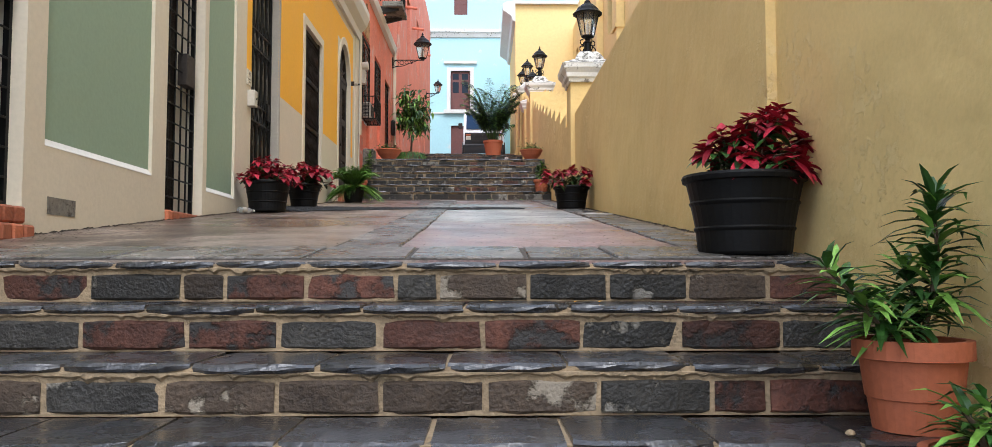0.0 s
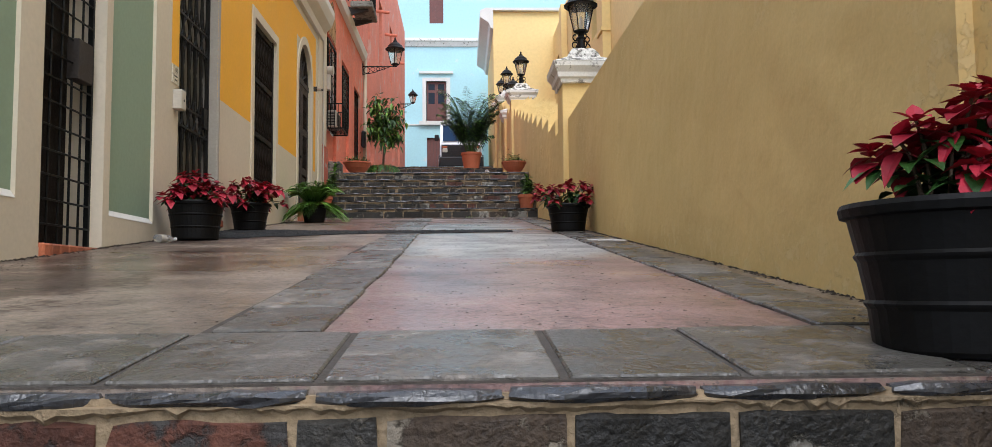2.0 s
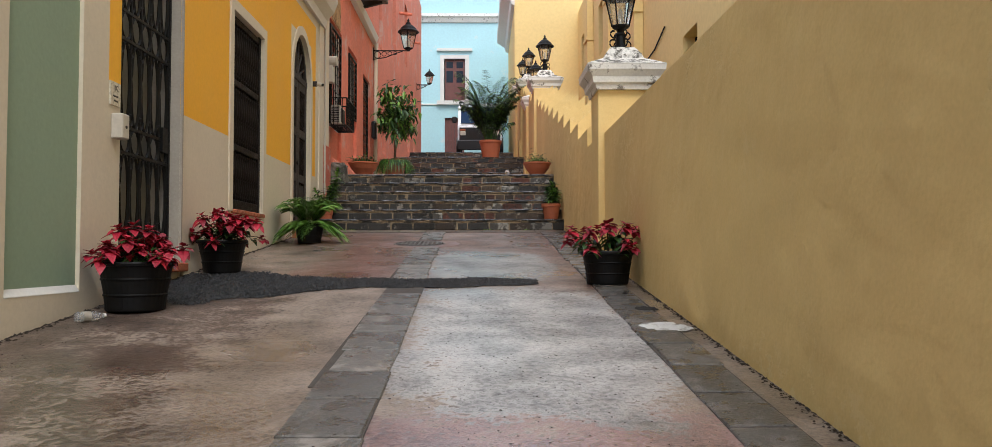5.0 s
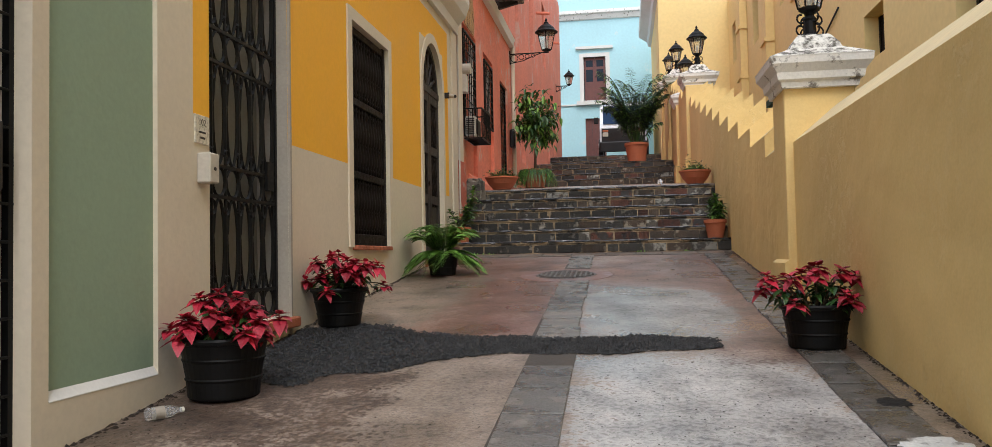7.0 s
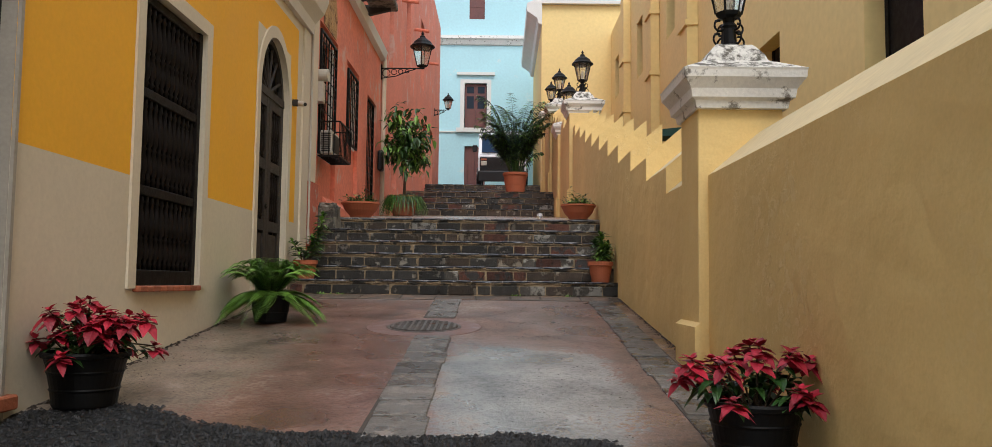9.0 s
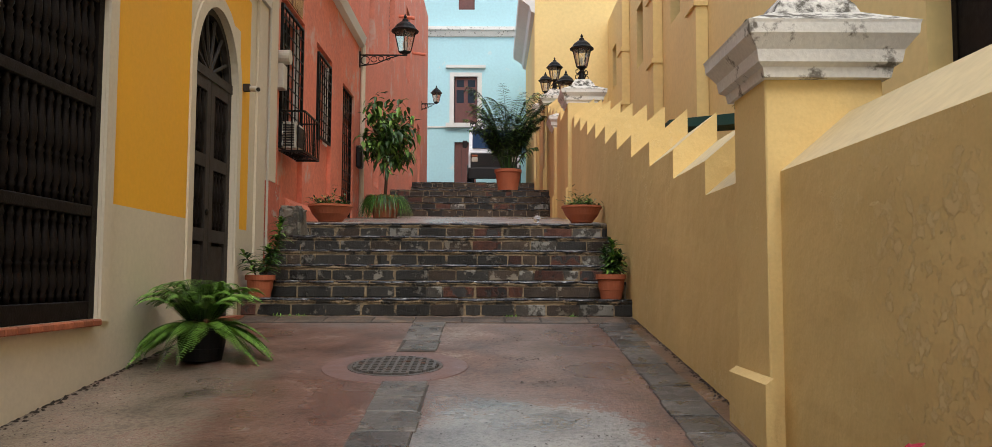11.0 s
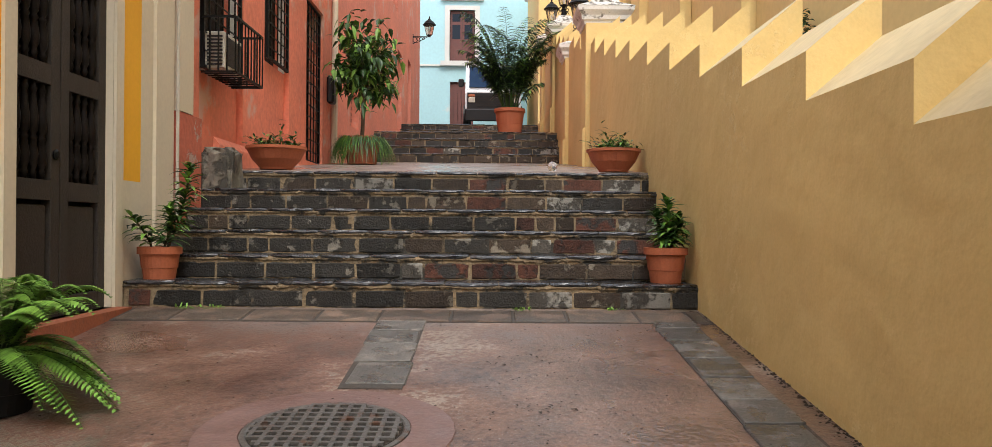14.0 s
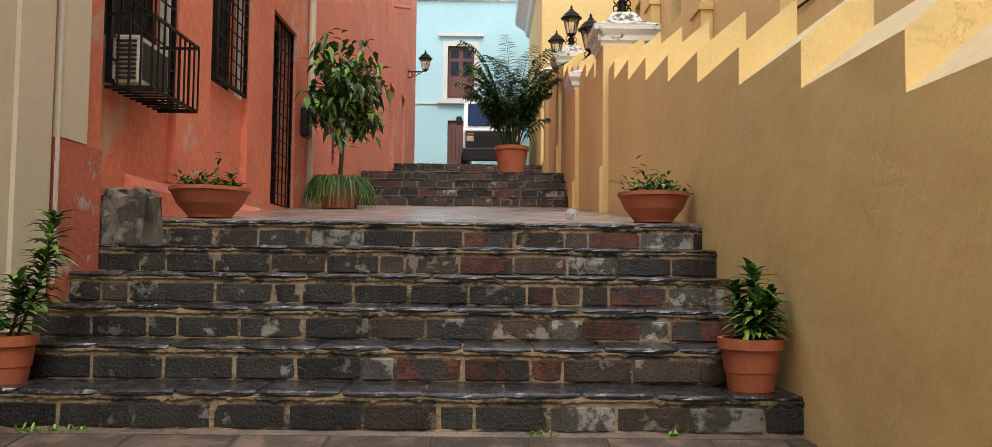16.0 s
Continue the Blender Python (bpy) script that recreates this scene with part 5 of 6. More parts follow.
solid("trim_blue_house_belt", B(-14, 16, 47.94, 47.998, 9.32, 9.40), CLEANWHITE, "thin white belt line on the blue house", "trim", "structure")
solid("roof", B(-14, 16, 48, 52, 19.5, 19.8), GREY_STONE, "flat roof of the blue house", "roof", "structure")

# ---- van ----
v = thing("van", "white full-size van with black grille parked on the street", "van", at=(-0.05, 40.0, 0.105 * 5.4 + 5.03))
v.scale = (1, 1, 1.1)
v.rotation_euler = (math.atan(0.105), 0, 0)
bm = bmesh.new()
prism(bm, [(0.05, 0.42), (0.0, 0.55), (0.0, 1.08), (0.08, 1.18), (0.45, 1.25), (0.95, 2.0), (1.2, 2.1), (5.2, 2.12), (5.3, 1.9), (5.3, 0.42)], "x", -1.0, 1.0)
bmesh.ops.bevel(bm, geom=bm.edges[:], offset=0.06, segments=2, affect="EDGES")
body = part("body", bm, VAN_WHITE, v, smooth=False)
part("windshield", prism(bmesh.new(), [(0.52, 1.28), (0.36, 1.30), (0.82, 2.0), (0.98, 2.0)], "x", -0.86, 0.86), mat("blue_tinted_windscreen", (0.02, 0.045, 0.10), 0.6, 0.1, 2, 0.02, 10, spec=0.05), v)
part("grille", B(-0.92, 0.92, -0.03, 0.05, 0.50, 1.10, 0.02), BLACK, v)
me = mesh_of("slat", B(-0.6, 0.6, -0.05, -0.028, -0.012, 0.012), GREYWOOD)
for k in range(5):
    piece("slat", me, v, pose(0, 0, 0.68 + k * 0.08))
part("bumper", B(-1.0, 1.0, -0.14, 0.06, 0.18, 0.58, 0.03), BLACK, v)
for s in (-1, 1):
    part("headlight", B(s * 0.76 - 0.12, s * 0.76 + 0.12, -0.05, 0.0, 0.78, 0.95, 0.02), PALE_PLASTIC, v, "clear headlight")
    part("indicator", B(s * 0.76 - 0.12, s * 0.76 + 0.12, -0.05, 0.0, 0.97, 1.04, 0.01), TERRACOTTA, v, "amber indicator")
    part("mirror", B(s * 1.16 - 0.1, s * 1.16 + 0.1, 0.6, 0.7, 1.32, 1.58, 0.03), BLACK, v)
    for y in (0.95, 4.3):
        w = bmesh.new()
        rod(w, (s * 0.98 - 0.1, y, 0.36), (s * 0.98 + 0.1, y, 0.36), 0.36, 24)
        wh = part("wheel", w, BLACK, v)
        part("rim", rod(bmesh.new(), (s * 1.0 - 0.09, y, 0.36), (s * 1.0 + 0.09, y, 0.36), 0.2, 16), PALE_PLASTIC, wh)


# ---- plants ----
def leaf(bm, p, d, length, width, droop=0.3, mi=0, seg=3, fold=0.25):
    """A pointed leaf from p along d that bends down, folded along its midrib."""
    p, d = Vector(p), Vector(d).normalized()
    side = d.cross(Vector((0, 0, 1)))
    side = side.normalized() if side.length > 1e-3 else Vector((1, 0, 0))
    left, mid, right = [], [], []
    for k in range(seg + 1):
        f = k / seg
        c = p + d * (length * f) + Vector((0, 0, -droop * length * f * f))
        w = width * 0.5 * (math.sin(math.pi * min(1, 0.12 + 0.88 * f) ** 0.8))
        up = side.cross(d).normalized() * (w * fold)
        mid.append(bm.verts.new(c))
        if 0 < k < seg:
            left.append(bm.verts.new(c + side * w + up))
            right.append(bm.verts.new(c - side * w + up))
        else:
            left.append(mid[-1])
            right.append(mid[-1])
    for k in range(seg):
        for s in (left, right):
            q = [mid[k], mid[k + 1], s[k + 1], s[k]]
            u = []
            for v in q:
                if v not in u:
                    u.append(v)
            if len(u) > 2:
                f = bm.faces.new(u)
                f.material_index = mi


def direction(az, el):
    return Vector((math.cos(az) * math.cos(el), math.sin(az) * math.cos(el), math.sin(el)))


def round_pot(t, r0, r1, h, m, rim=0.03, lip=0.015):
    part("pot", lathe(bmesh.new(), [(r0, 0), (r0 + (r1 - r0) * 0.35, h * 0.35), (r0 + (r1 - r0) * 0.35 + 0.005, h * 0.36), (r1 - 0.006, h - rim), (r1 + lip, h - rim + 0.004), (r1 + lip, h), (r1 - 0.012, h), (r1 - 0.02, h - 0.05)], 28), m, t)
    part("soil", lathe(bmesh.new(), [(r1 - 0.03, h - 0.06), (r1 - 0.021, h - 0.045), (0.02, h - 0.035)], 20), SOIL, t)


def tub(t, r0, r1, h):
    """Black plastic tub with a rolled rim and raised hoops."""
    prof = [(r0, 0), (r0 + 0.008, 0.012)]
    for f in (0.3, 0.34, 0.62, 0.66):
        q = r0 + (r1 - r0) * f
        lift = 0.006 if f in (0.34, 0.66) else 0.0
        prof += [(q - 0.001 + lift, f * h - 0.004), (q + 0.005 - lift, f * h + 0.004)]
    prof += [(r1 - 0.004, h - 0.035), (r1 + 0.012, h - 0.03), (r1 + 0.016, h - 0.012), (r1 + 0.010, h), (r1 - 0.010, h), (r1 - 0.022, h - 0.05)]
    part("pot", lathe(bmesh.new(), prof, 36), BLACKPLASTIC, t)
    part("soil", lathe(bmesh.new(), [(r1 - 0.032, h - 0.06), (r1 - 0.023, h - 0.045), (0.02, h - 0.035)], 20), SOIL, t)


def poinsettia(x, y, r0, r1, h, spread, tall, seed, lean=(0, 0), n=16, label="black plastic tub of red poinsettias"):
    """Loose stems of uneven height, each ending in a star of broad pointed bracts over a collar of green leaves."""
    rng = random.Random(seed)
    t = thing("poinsettia", label, "potted plant", "poinsettias along the alley", (x, y, zf(y)))
    tub(t, r0, r1, h)
    gr = bmesh.new()
    for i in range(n):
        a = i * 2.4 + rng.uniform(-0.4, 0.4)
        f = math.sqrt((i + 0.5) / n)
        rr = spread * f * rng.uniform(0.85, 1.12)
        top = Vector((rr * math.cos(a) + lean[0], rr * math.sin(a) + lean[1], h + tall * (rng.uniform(0.45, 1.0) - 0.55 * f * f)))
        base = Vector((0.35 * r1 * f * math.cos(a), 0.35 * r1 * f * math.sin(a), h - 0.05))
        mid = base.lerp(top, 0.55) + Vector((0, 0, 0.05))
        st, br = bmesh.new(), bmesh.new()
        tube(st, [base, mid, top], 0.006, 4, 0.004)
        tip = (direction(a, 0.9) * f + Vector((0, 0, 1.2))).normalized()
        tilt = Vector((0, 0, 1)).rotation_difference(tip)
        for k in range(14):
            q = k * 2.4 + rng.uniform(-0.3, 0.3)
            ring_ = k // 5
            ln = rng.uniform(0.07, 0.118) * (0.62 + 0.2 * ring_)
            d = tilt @ direction(q, (0.6, 0.15, -0.25)[min(ring_, 2)] + rng.uniform(-0.25, 0.25))
            leaf(br, top - Vector((0, 0, 0.014 * ring_)), d, ln, ln * rng.uniform(0.58, 0.74), rng.uniform(0.05, 0.5), fold=rng.uniform(0.05, 0.35), seg=4)
        part("stem", st, STEM, t)
        part("flower_head", br, BRACT, t, "crimson bracts")
        for k in range(7):
            q = rng.uniform(0, 6.28)
            ln = rng.uniform(0.07, 0.115)
            leaf(gr, base.lerp(top, rng.uniform(0.35, 0.85)), direction(q, rng.uniform(-0.4, 0.4)), ln, ln * 0.5, rng.uniform(0.2, 0.6), 0, 4)
    for v in gr.verts:
        if x + v.co.x < XL + 0.01:
            v.co.x = XL + 0.01 - x
        elif x + v.co.x > XR - 0.01:
            v.co.x = XR - 0.01 - x
    part("foliage", gr, LEAF, t, "dark green leaves")
    return t


poinsettia(1.13, 3.53, 0.19, 0.25, 0.345, 0.235, 0.33, 1, (0.085, 0.03), 34, "large black ribbed tub of red poinsettias by the ochre wall")
poinsettia(-2.41, 9.06, 0.19, 0.245, 0.34, 0.30, 0.27, 2, n=34)
poinsettia(-2.47, 11.15, 0.165, 0.225, 0.31, 0.32, 0.36, 3, (0.04, 0), n=32)
poinsettia(1.10, 10.3, 0.17, 0.22, 0.285, 0.38, 0.38, 4, (-0.03, 0), n=20, label="black tub of sparse red poinsettias by the ochre wall")


def fern(x, y, seed):
    rng = random.Random(seed)
    t = thing("fern", "bright green Boston fern in a dark pot by the cream wall", "potted plant", at=(x, y, zf(y)))
    round_pot(t, 0.15, 0.19, 0.26, BLACKPLASTIC)
    fr, rb = bmesh.new(), bmesh.new()
    for i in range(120):
        az = i * 2.4 + rng.uniform(-0.3, 0.3)
        el = rng.uniform(0.85, 1.52) if i % 3 else rng.uniform(0.1, 0.7)
        ln = rng.uniform(0.48, 0.70) if i % 3 else rng.uniform(0.34, 0.5)
        p = Vector((0.07 * math.cos(az), 0.07 * math.sin(az), 0.25))
        d = direction(az, el)
        out = direction(az, 0)
        pts = []
        for k in range(31):
            f = k / 30
            pts.append(p + d * (ln * f) + Vector((0, 0, -(0.5 * f ** 3 if i % 3 else 0.75 * f ** 2) * ln)) + out * (0.05 * ln * f * f))
        for q in pts:
            if x + q.x < XL + 0.03:
                q.x = XL + 0.03 - x
        tube(rb, pts[::3], 0.004, 3, 0.0015)
        roll = rng.uniform(-0.25, 0.25)
        for k in range(4, 31):
            f = k / 30
            tan = (pts[k] - pts[k - 1])
            if tan.length < 1e-5:
                continue
            tan.normalize()
            side = tan.cross(Vector((0, 0, 1)))
            side = side.normalized() if side.length > 1e-3 else Vector((1, 0, 0))
            w = 0.098 * min(1.0, 2.4 * (1 - f) + 0.12) * min(1.0, 0.45 + 2.2 * f)
            for s in (-1, 1):
                leaf(fr, pts[k], side * s + tan * 0.3 + Vector((0, 0, s * roll)), w * rng.uniform(0.9, 1.1), 0.019, 0.2, 0, 3, 0.1)
    part("fronds", fr, LEAF_LIGHT, t, "feathery bright green fronds")
    part("ribs", rb, LEAF, t)


fern(-2.3, 14.3, 5)


def dracaena(x, y, z, r0, r1, h, stalks, seed, label, length=0.2, width=0.03, dens=80):
    """Terracotta pot with stalks of strap leaves; stalks: (dx, dy, height)."""
    rng = random.Random(seed)
    t = thing("potted_dracaena", label, "potted plant", "terracotta pots on the steps", (x, y, z))
    round_pot(t, r0, r1, h, TERRACOTTA, 0.055, 0.012)
    lf = bmesh.new()
    for dx, dy, hh in stalks:
        base = Vector((dx * 0.2, dy * 0.2, h - 0.05))
        top = Vector((dx, dy, h + hh))
        pts = [base.lerp(top, f) + Vector((0.03 * math.sin(3 * f), 0, 0)) for f in (0, 0.33, 0.66, 1)]
        part("stalk", tube(bmesh.new(), pts, 0.010, 5, 0.006), STEM, t)
        n = int(dens * hh / 0.4) + 14
        for k in range(n):
            f = 0.22 + 0.78 * k / n
            i = min(int(f * 3), 2)
            p = pts[i].lerp(pts[i + 1], f * 3 - i)
            az = k * 2.4 + rng.uniform(-0.4, 0.4)
            el = rng.uniform(0.05, 0.8) + 0.75 * max(0, f - 0.75) * 3
            ln = length * rng.uniform(0.7, 1.1) * (1.0 - 0.25 * f)
            leaf(lf, p, direction(az, el), ln, width, rng.uniform(0.25, 0.6), int(rng.random() < 0.35), 3, 0.3)
    for v in lf.verts:
        if XL + 0.01 < x < 0 and x + v.co.x < XL + 0.02:
            v.co.x = XL + 0.02 - x
        if x > 0 and x + v.co.x > XR - 0.01:
            v.co.x = XR - 0.01 - x - (v.co.x * 0.01)
    part("leaves", lf, [LEAF, LEAF_LIGHT], t, "striped strap leaves")
    return t


dracaena(1.20, 2.29, -0.44, 0.108, 0.145, 0.25, ((0.06, -0.02, 0.40), (-0.27, -0.06, 0.20), (-0.16, 0.04, 0.12), (0.02, 0.08, 0.2)), 3, "terracotta pot of striped dracaena standing on the wet steps", 0.23, 0.030, 100)
dracaena(1.17, 1.92, -0.60, 0.10, 0.13, 0.18, ((0.0, 0.0, 0.12), (-0.08, -0.05, 0.10)), 4, "low terracotta pot of dracaena at a lower step", 0.22, 0.028, 70)
dracaena(1.17, 16.74, 1.622, 0.11, 0.15, 0.26, ((0.0, 0.0, 0.34), (-0.08, 0.04, 0.25), (0.08, -0.03, 0.22), (0.0, -0.08, 0.2)), 5, "terracotta pot of bushy green dracaena on the first step", 0.2, 0.04, 95)
dracaena(-2.56, 16.74, 1.622, 0.11, 0.145, 0.24, ((0.2, 0.05, 0.60), (-0.12, -0.22, 0.22), (0.1, -0.08, 0.28)), 6, "terracotta pot of leggy green dracaena on the first step", 0.2, 0.04, 80)


def bowl(x, y, z, r, h, seed, label):
    rng = random.Random(seed)
    t = thing("planter_bowl", label, "planter", "terracotta bowls at the stair head", (x, y, z))
    part("bowl", lathe(bmesh.new(), [(r * 0.52, 0), (r * 0.55, 0.02), (r * 0.8, h * 0.45), (r * 0.95, h * 0.85), (r * 1.0, h * 0.88), (r * 1.0, h), (r * 0.93, h), (r * 0.9, h - 0.04)], 32), TERRACOTTA, t)
    part("soil", lathe(bmesh.new(), [(r * 0.88, h - 0.06), (r * 0.9, h - 0.035), (0.02, h - 0.02)], 20), SOIL, t)
    lf = bmesh.new()
    for k in range(46):
        a, q = rng.uniform(0, 6.28), r * 0.75 * math.sqrt(rng.random())
        p = Vector((q * math.cos(a), q * math.sin(a), h - 0.03))
        d = direction(rng.uniform(0, 6.28), rng.uniform(0.4, 1.5))
        ln = rng.uniform(0.06, 0.3) * (1.2 - q / r)
        for j in range(10):
            leaf(lf, p + d * ln * j / 9, direction(rng.uniform(0, 6.28), rng.uniform(0, 0.9)), 0.085, 0.026, 0.2, int(rng.random() < 0.3), 2)
    part("plant", lf, [LEAF, LEAF_LIGHT], t, "low scrubby green plants")


bowl(-2.2, 18.62, zf(18.62), 0.29, 0.22, 1, "wide terracotta bowl of succulents at the stair head")
bowl(1.07, 18.66, zf(18.66), 0.265, 0.22, 2, "wide terracotta bowl of small plants beside the ochre wall")


def small_tree(x, y, seed):
    rng = random.Random(seed)
    z = zf(y)
    t = thing("potted_tree", "slender young tree with large leaves in a terracotta pot", "potted tree", at=(x, y, z))
    round_pot(t, 0.22, 0.29, 0.42, TERRACOTTA, 0.06, 0.015)
    tr, lf, gr = bmesh.new(), bmesh.new(), bmesh.new()
    trunk = [Vector(p) for p in ((0, 0, 0.38), (0.02, 0, 0.8), (0.0, 0.02, 1.15), (0.06, 0, 1.5))]
    tube(tr, trunk, 0.035, 7, 0.022)
    tips = []
    for k in range(34):
        az = k * 2.4
        f = rng.random()
        b0 = trunk[2].lerp(trunk[3], f)
        hgt = rng.uniform(-0.25, 1.08)
        reach = 0.53 * math.sqrt(max(0.12, 1 - ((hgt - 0.45) / 0.95) ** 2)) * rng.uniform(0.6, 1.0)
        tip = Vector((0.05 + reach * math.cos(az), reach * math.sin(az), 1.25 + hgt))
        mid = b0.lerp(tip, 0.5) + Vector((0, 0, 0.08))
        tube(tr, [b0, mid, tip], 0.012, 4, 0.004)
        tips += [(mid, tip)]
    for mid, tip in tips:
        for j in range(28):
            p = mid.lerp(tip, rng.uniform(0.0, 1.1)) + Vector((rng.gauss(0, 0.09), rng.gauss(0, 0.09), rng.gauss(0, 0.11)))
            ln = rng.uniform(0.12, 0.2)
            leaf(lf, p, direction(rng.uniform(0, 6.28), rng.uniform(-1.2, 0.5)), ln, ln * 0.46, rng.uniform(0.1, 0.6), int(rng.random() < 0.3))
    for k in range(900):
        a = rng.uniform(0, 6.28)
        p = Vector((0.27 * math.cos(a), 0.27 * math.sin(a), 0.40)) * 1.0
        leaf(gr, p, direction(a + rng.gauss(0, 0.6), rng.uniform(-0.2, 1.0)), rng.uniform(0.14, 0.36), 0.010, rng.uniform(0.9, 2.2), int(rng.random() < 0.2))
    part("trunk", tr, STEM, t)
    part("crown", lf, [LEAF, LEAF_LIGHT], t, "large green leaves")
    part("trailing_grass", gr, [LEAF, LEAF_LIGHT], t, "wispy trailing grass over the pot")


small_tree(-2.12, 23.35, 7)


PALM_LEAF = mat("deep_green_palm_leaf", (0.018, 0.05, 0.012), 0.5, 0.3, 9, 0.1, 60, rand=0.4)


def palm(x, y, seed):
    rng = random.Random(seed)
    t = thing("potted_palm", "tall arching feathery areca palm in a large terracotta pot", "potted palm", at=(x, y, zf(y)))
    round_pot(t, 0.26, 0.34, 0.55, TERRACOTTA, 0.08, 0.02)
    lf = bmesh.new()
    for k in range(52):
        az = k * 2.4 + rng.uniform(-0.2, 0.2)
        tier = k / 52
        el = 1.54 - 0.24 * rng.random() - 0.22 * (1 - tier)
        ln = 0.9 + 1.95 * math.sqrt(tier) * rng.uniform(0.6, 1.05)
        p = Vector((0.13 * math.cos(az), 0.13 * math.sin(az), 0.5))
        d, out = direction(az, el), direction(az, 0)
        pts = [p + d * (ln * f) + out * (0.24 * ln * f ** 3) - Vector((0, 0, 0.17 * ln * f ** 5)) for f in [j / 18 for j in range(19)]]
        part("cane", tube(bmesh.new(), pts[::2], 0.012, 4, 0.003), LEAF, t)
        for j in range(6, 19):
            tan = (pts[j] - pts[j - 1]).normalized()
            side = tan.cross(Vector((0, 0, 1)))
            side = side.normalized() if side.length > 1e-3 else Vector((1, 0, 0))
            for s in (-1, 1):
                for o in (0.0, 0.5):
                    q = pts[j - 1].lerp(pts[j], o)
                    leaf(lf, q, side * s + tan * 0.55 + Vector((0, 0, rng.uniform(-0.05, 0.3))), 0.34 * math.sin(math.pi * (0.22 + 0.7 * (j / 18))) + 0.08, 0.048, rng.uniform(0.3, 0.8), int(rng.random() < 0.25), 3, 0.15)
    part("fronds", lf, [PALM_LEAF, LEAF_LIGHT], t, "dark feathery fronds")


palm(0.31, 29.5, 8)
# small weeds at the step feet
weeds = bmesh.new()
rngw = random.Random(5)
for cx, cy_ in ((-2.3, 16.5), (-2.1, 16.52), (0.1, 16.5), (0.75, 16.52), (-2.55, 17.6), (-2.6, 3.2)):
    for k in range(18):
        leaf(weeds, (cx + rngw.gauss(0, 0.04), cy_, zf(16.5) if cy_ > 16 else zf(3.2)), direction(rngw.uniform(0, 6.28), rngw.uniform(0.2, 1.3)), rngw.uniform(0.03, 0.08), 0.014, 0.4)
solid("weeds", weeds, LEAF_LIGHT, "small green weeds at the foot of the steps", "weeds", "stuff")

# ---- small things ----
t = thing("intercom_box", "white plastic intercom box on the cream wall", "intercom", at=(XL, 9.44, 2.02))
part("case", B(0.0, 0.09, -0.06, 0.06, -0.11, 0.08, 0.008), PALE_PLASTIC, t)
part("button", rod(bmesh.new(), (0.088, 0.0, -0.02), (0.096, 0.0, -0.02), 0.012, 10), BLACK, t)
t = thing("house_tile", "small glazed house name tile on the wall", "tile", at=(XL, 9.43, 2.25))
part("plate", B(0.0, 0.012, -0.085, 0.085, -0.09, 0.09, 0.003), TILE, t)
num = bpy.data.curves.new("house_number", "FONT")
num.body, num.size, num.extrude, num.align_x = "102", 0.06, 0.0006, "CENTER"
num.materials.append(GREYWOOD)
numb = new("house_number", num)
numb.parent = t
numb.matrix_basis = pose(0.0126, 0, 0.025, 90, 0, 90)
for k, w in enumerate((0.0, 0.0, 0.09, 0.07)):
    if not w:
        continue
    part("writing", B(0.0121, 0.0128, -w / 2, w / 2, 0.045 - k * 0.035, 0.058 - k * 0.035), GREYWOOD, t)
t = thing("security_camera", "small white security camera on a wall bracket", "camera", at=(XL, 16.62, 3.85))
part("mount", B(0.0, 0.07, -0.03, 0.03, -0.04, 0.04, 0.005), GREYWOOD, t)
part("camera_body", rod(bmesh.new(), (0.06, 0.02, 0), (0.17, -0.06, -0.03), 0.032, 12), PALE_PLASTIC, t)
part("lens", rod(bmesh.new(), (0.168, -0.059, -0.03), (0.18, -0.068, -0.033), 0.022, 12), BLACK, t)
t = thing("electric_meter", "grey round electric meter on the red wall", "meter", at=(XL, 17.95, 4.5))
part("meter_box", B(0.0, 0.1, -0.09, 0.09, -0.35, -0.05, 0.008), PALE_PLASTIC, t)
part("meter_dial", rod(bmesh.new(), (0.0, 0, 0.05), (0.16, 0, 0.05), 0.09, 16), PALE_PLASTIC, t)
t = thing("letter_box", "black metal box on the red wall", "box", at=(XL, 23.85, 4.2))
part("case", B(0.0, 0.12, -0.12, 0.12, -0.22, 0.22, 0.03), BLACK, t)
t = thing("plastic_bottle", "crumpled clear plastic water bottle lying by the wall", "bottle", at=(-2.52, 8.62, zf(8.62) + 0.036))
t.rotation_euler = (0, radians(90), radians(55))
part("bottle", lathe(bmesh.new(), [(0.03, -0.09), (0.033, -0.08), (0.031, -0.02), (0.033, 0.0), (0.030, 0.04), (0.013, 0.08), (0.012, 0.095)], 14), CLEAR, t)
part("label", lathe(bmesh.new(), [(0.0335, -0.05), (0.0338, 0.0)], 14), GREY_STONE, t)
part("bottle_cap", lathe(bmesh.new(), [(0.014, 0.094), (0.014, 0.108)], 12), CLEANWHITE, t)
t = thing("awning", "dark green folded awning on the church wall", "awning", at=(4.2, 21.55, 4.6))
part("cloth", prism(bmesh.new(), [(-0.01, 0.0), (-1.4, -0.15), (-1.4, -0.28), (-0.01, -0.2)], "y", -0.3, 0.3), mat("dark_green_canvas", (0.012, 0.05, 0.04), 0.8, 0.2, 5, 0.1, 40), t)
for y in (24.0, 28.3, 33.2):
    t = thing("wall_buttress", "slim pale yellow pilaster on the church wall", "pilaster", kind="structure")
    part("shaft", B(3.95, 4.19, y, y + 0.7, 3, 11.3), CHURCH, t)
    part("band", B(3.9, 4.19, y - 0.04, y + 0.74, 7.3, 7.42), CHURCH, t)
    part("band", B(3.9, 4.19, y - 0.04, y + 0.74, 9.0, 9.12), CHURCH, t)
t = thing("pebble", "small pale pebble lying on the step", "pebble", at=(0.98, 2.2, -0.44))
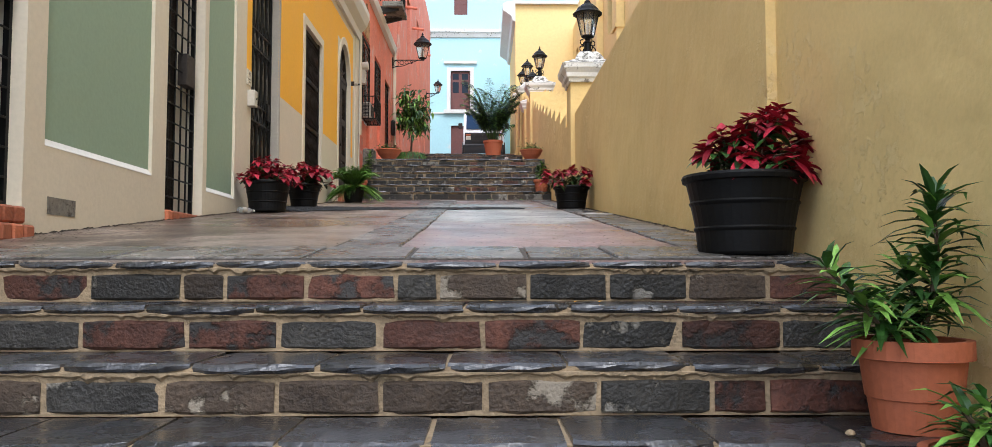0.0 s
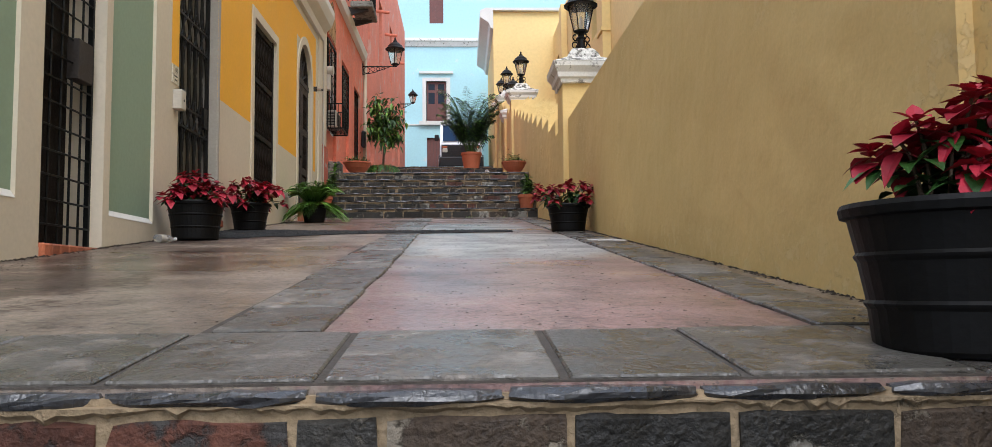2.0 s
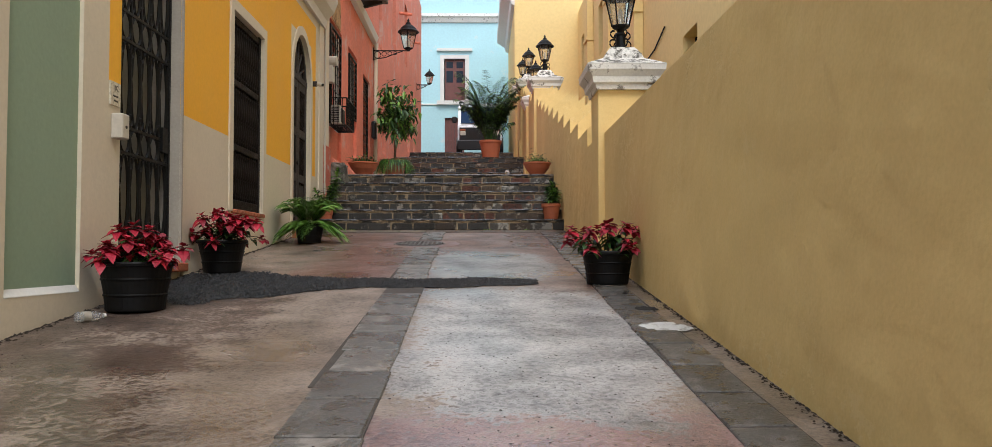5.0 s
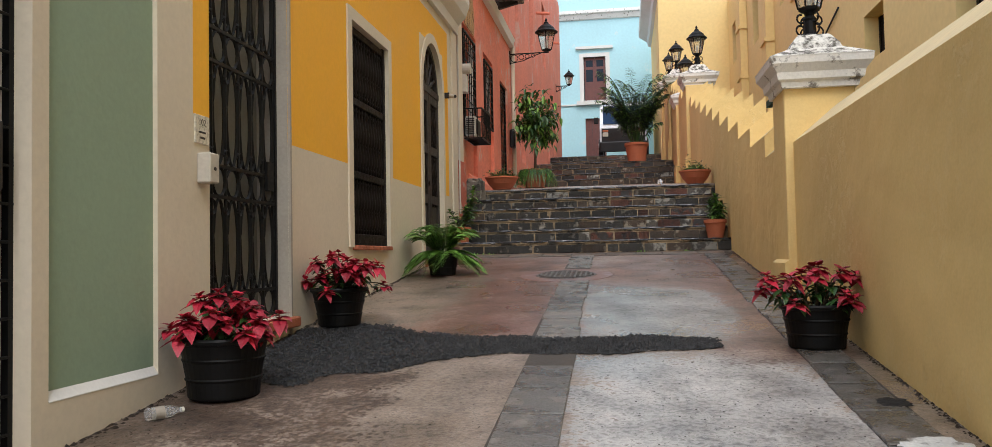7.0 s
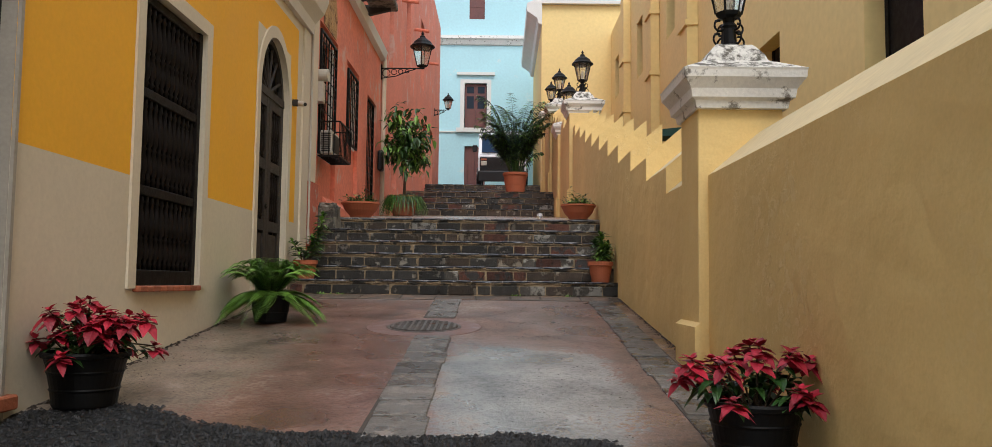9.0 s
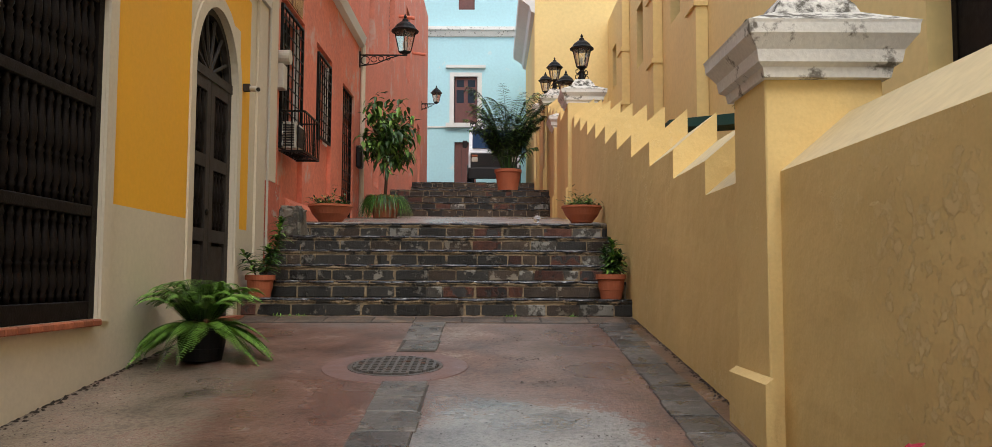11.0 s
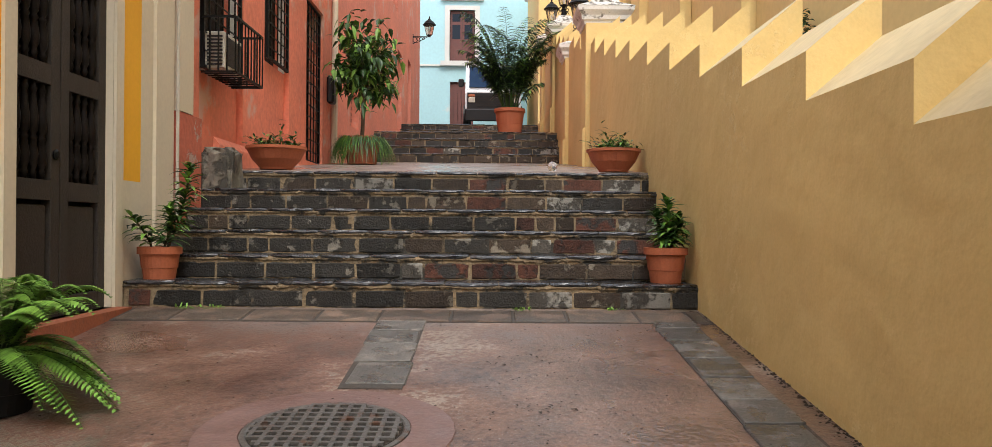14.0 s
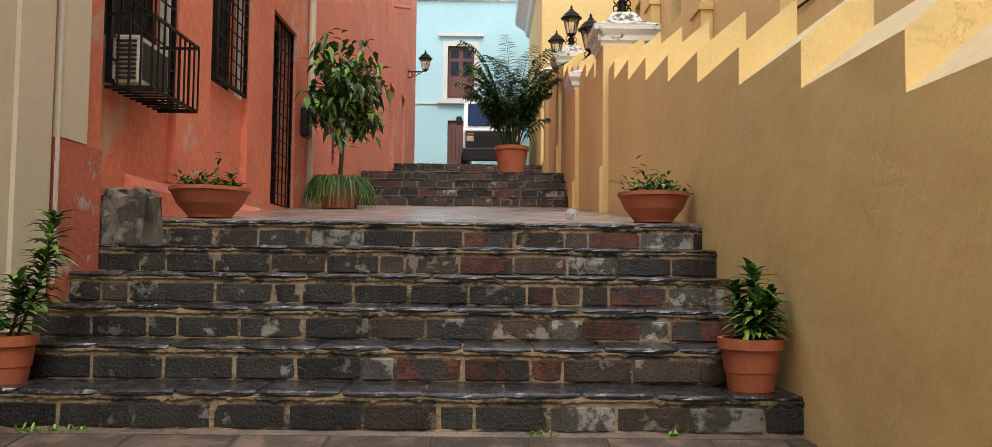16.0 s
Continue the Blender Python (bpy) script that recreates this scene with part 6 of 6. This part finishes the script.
part("stone", lathe(bmesh.new(), [(0.008, 0), (0.014, 0.005), (0.011, 0.012), (0.004, 0.016)], 9), MORTAR, t)
for x, y, z in ((0.02, 3.1, -0.115), (0.33, 3.02, -0.115), (0.42, 3.02, -0.115)):
    t = thing("fallen_petal", "tiny yellow fallen petal on the wet step", "petal", at=(x, y, z))
    bm = bmesh.new()
    leaf(bm, (0, 0, 0), (1, 0.3, 0.5), 0.025, 0.016, 0.3)
    part("petal", bm, YELLOW, t)

# white plaster spilled on the paving, and a dark patch beside it
def spill(name, x, y, rx, ry, thick, m, label, seed):
    rng = random.Random(seed)
    bm = bmesh.new()
    rim, crest = [], []
    for k in range(30):
        q = k * math.tau / 30
        f = rng.uniform(0.72, 1.1)
        px, py = x + rx * f * math.cos(q), y + ry * f * math.sin(q)
        rim.append(bm.verts.new((px, py, 0.04 + S1 * (py - 3.25) + 0.010)))
        px, py = x + rx * f * 0.86 * math.cos(q), y + ry * f * 0.86 * math.sin(q)
        crest.append(bm.verts.new((px, py, 0.04 + S1 * (py - 3.25) + 0.012 + thick * rng.uniform(0.5, 1.0))))
    for k in range(30):
        j = (k + 1) % 30
        bm.faces.new((rim[k], rim[j], crest[j], crest[k]))
    mid = bm.verts.new((x, y, 0.04 + S1 * (y - 3.25) + 0.012 + thick))
    for k in range(30):
        bm.faces.new((crest[k], crest[(k + 1) % 30], mid))
    return solid(name, bm, m, label, "stain")


spill("plaster_spill", 1.15, 8.34, 0.17, 0.15, 0.006, mat("dried_white_plaster", (0.62, 0.62, 0.60), 0.6, 0.2, 12, 0.5, 60, second=(0.30, 0.29, 0.27), spot=0.40, spot_scale=14), "dried white plaster spilled on the dark paving", 3)
spill("tar_patch", 1.17, 9.0, 0.09, 0.09, 0.004, GRAVEL, "small dark tar patch on the paving slabs", 4)
# clear plastic cup left on the upper landing
t = thing("plastic_cup", "clear domed plastic cup lying on the landing", "cup", at=(0.52, 19.25, zf(19.25)))
part("cup", lathe(bmesh.new(), [(0.03, 0.0), (0.045, 0.02), (0.05, 0.05), (0.04, 0.08), (0.015, 0.095)], 16), CLEAR, t)
# loose cable on the church wall
t = thing("cable", "thin dark cable sagging along the church wall", "cable")
part("wire", tube(bmesh.new(), [(4.17, 25.1, 5.90), (4.16, 24.7, 5.87), (4.16, 24.2, 5.93), (4.16, 23.5, 5.90), (4.17, 22.6, 5.95), (4.17, 21.5, 6.2)], 0.02, 5), IRON, t)
# wet dead leaves in clumps on the red floor
rng = random.Random(31)
for cx, cy_, sx, sy, n in ((0.28, 13.57, 0.10, 0.05, 30), (0.22, 14.35, 0.14, 0.05, 26), (0.05, 15.2, 0.2, 0.2, 22), (-2.35, 3.95, 0.12, 0.06, 26)):
    bm = bmesh.new()
    for _ in range(n):
        px, py = cx + rng.gauss(0, sx), cy_ + rng.gauss(0, sy)
        leaf(bm, (px, py, 0.04 + S1 * (py - 3.25) + 0.006), direction(rng.uniform(0, 6.28), rng.uniform(0, 0.5)), rng.uniform(0.012, 0.04), rng.uniform(0.008, 0.02), 0.3, 0, 3)
    solid("leaf_clump", bm, SOIL, "clump of wet black dead leaves on the floor", "litter", "stuff")
# a weed rooted in the church wall
weed = bmesh.new()
rngw = random.Random(9)
for k in range(60):
    h = rngw.uniform(0, 0.5)
    leaf(weed, (4.18 - h * 0.3, 21.61 + rngw.gauss(0, 0.06), 4.43 + h), direction(rngw.uniform(0, 6.28), rngw.uniform(-0.3, 1.0)), rngw.uniform(0.08, 0.17), 0.06, 0.4)
t = thing("wall_weed", "small leafy green weed rooted in the church wall", "weed")
part("leaves", weed, LEAF, t)
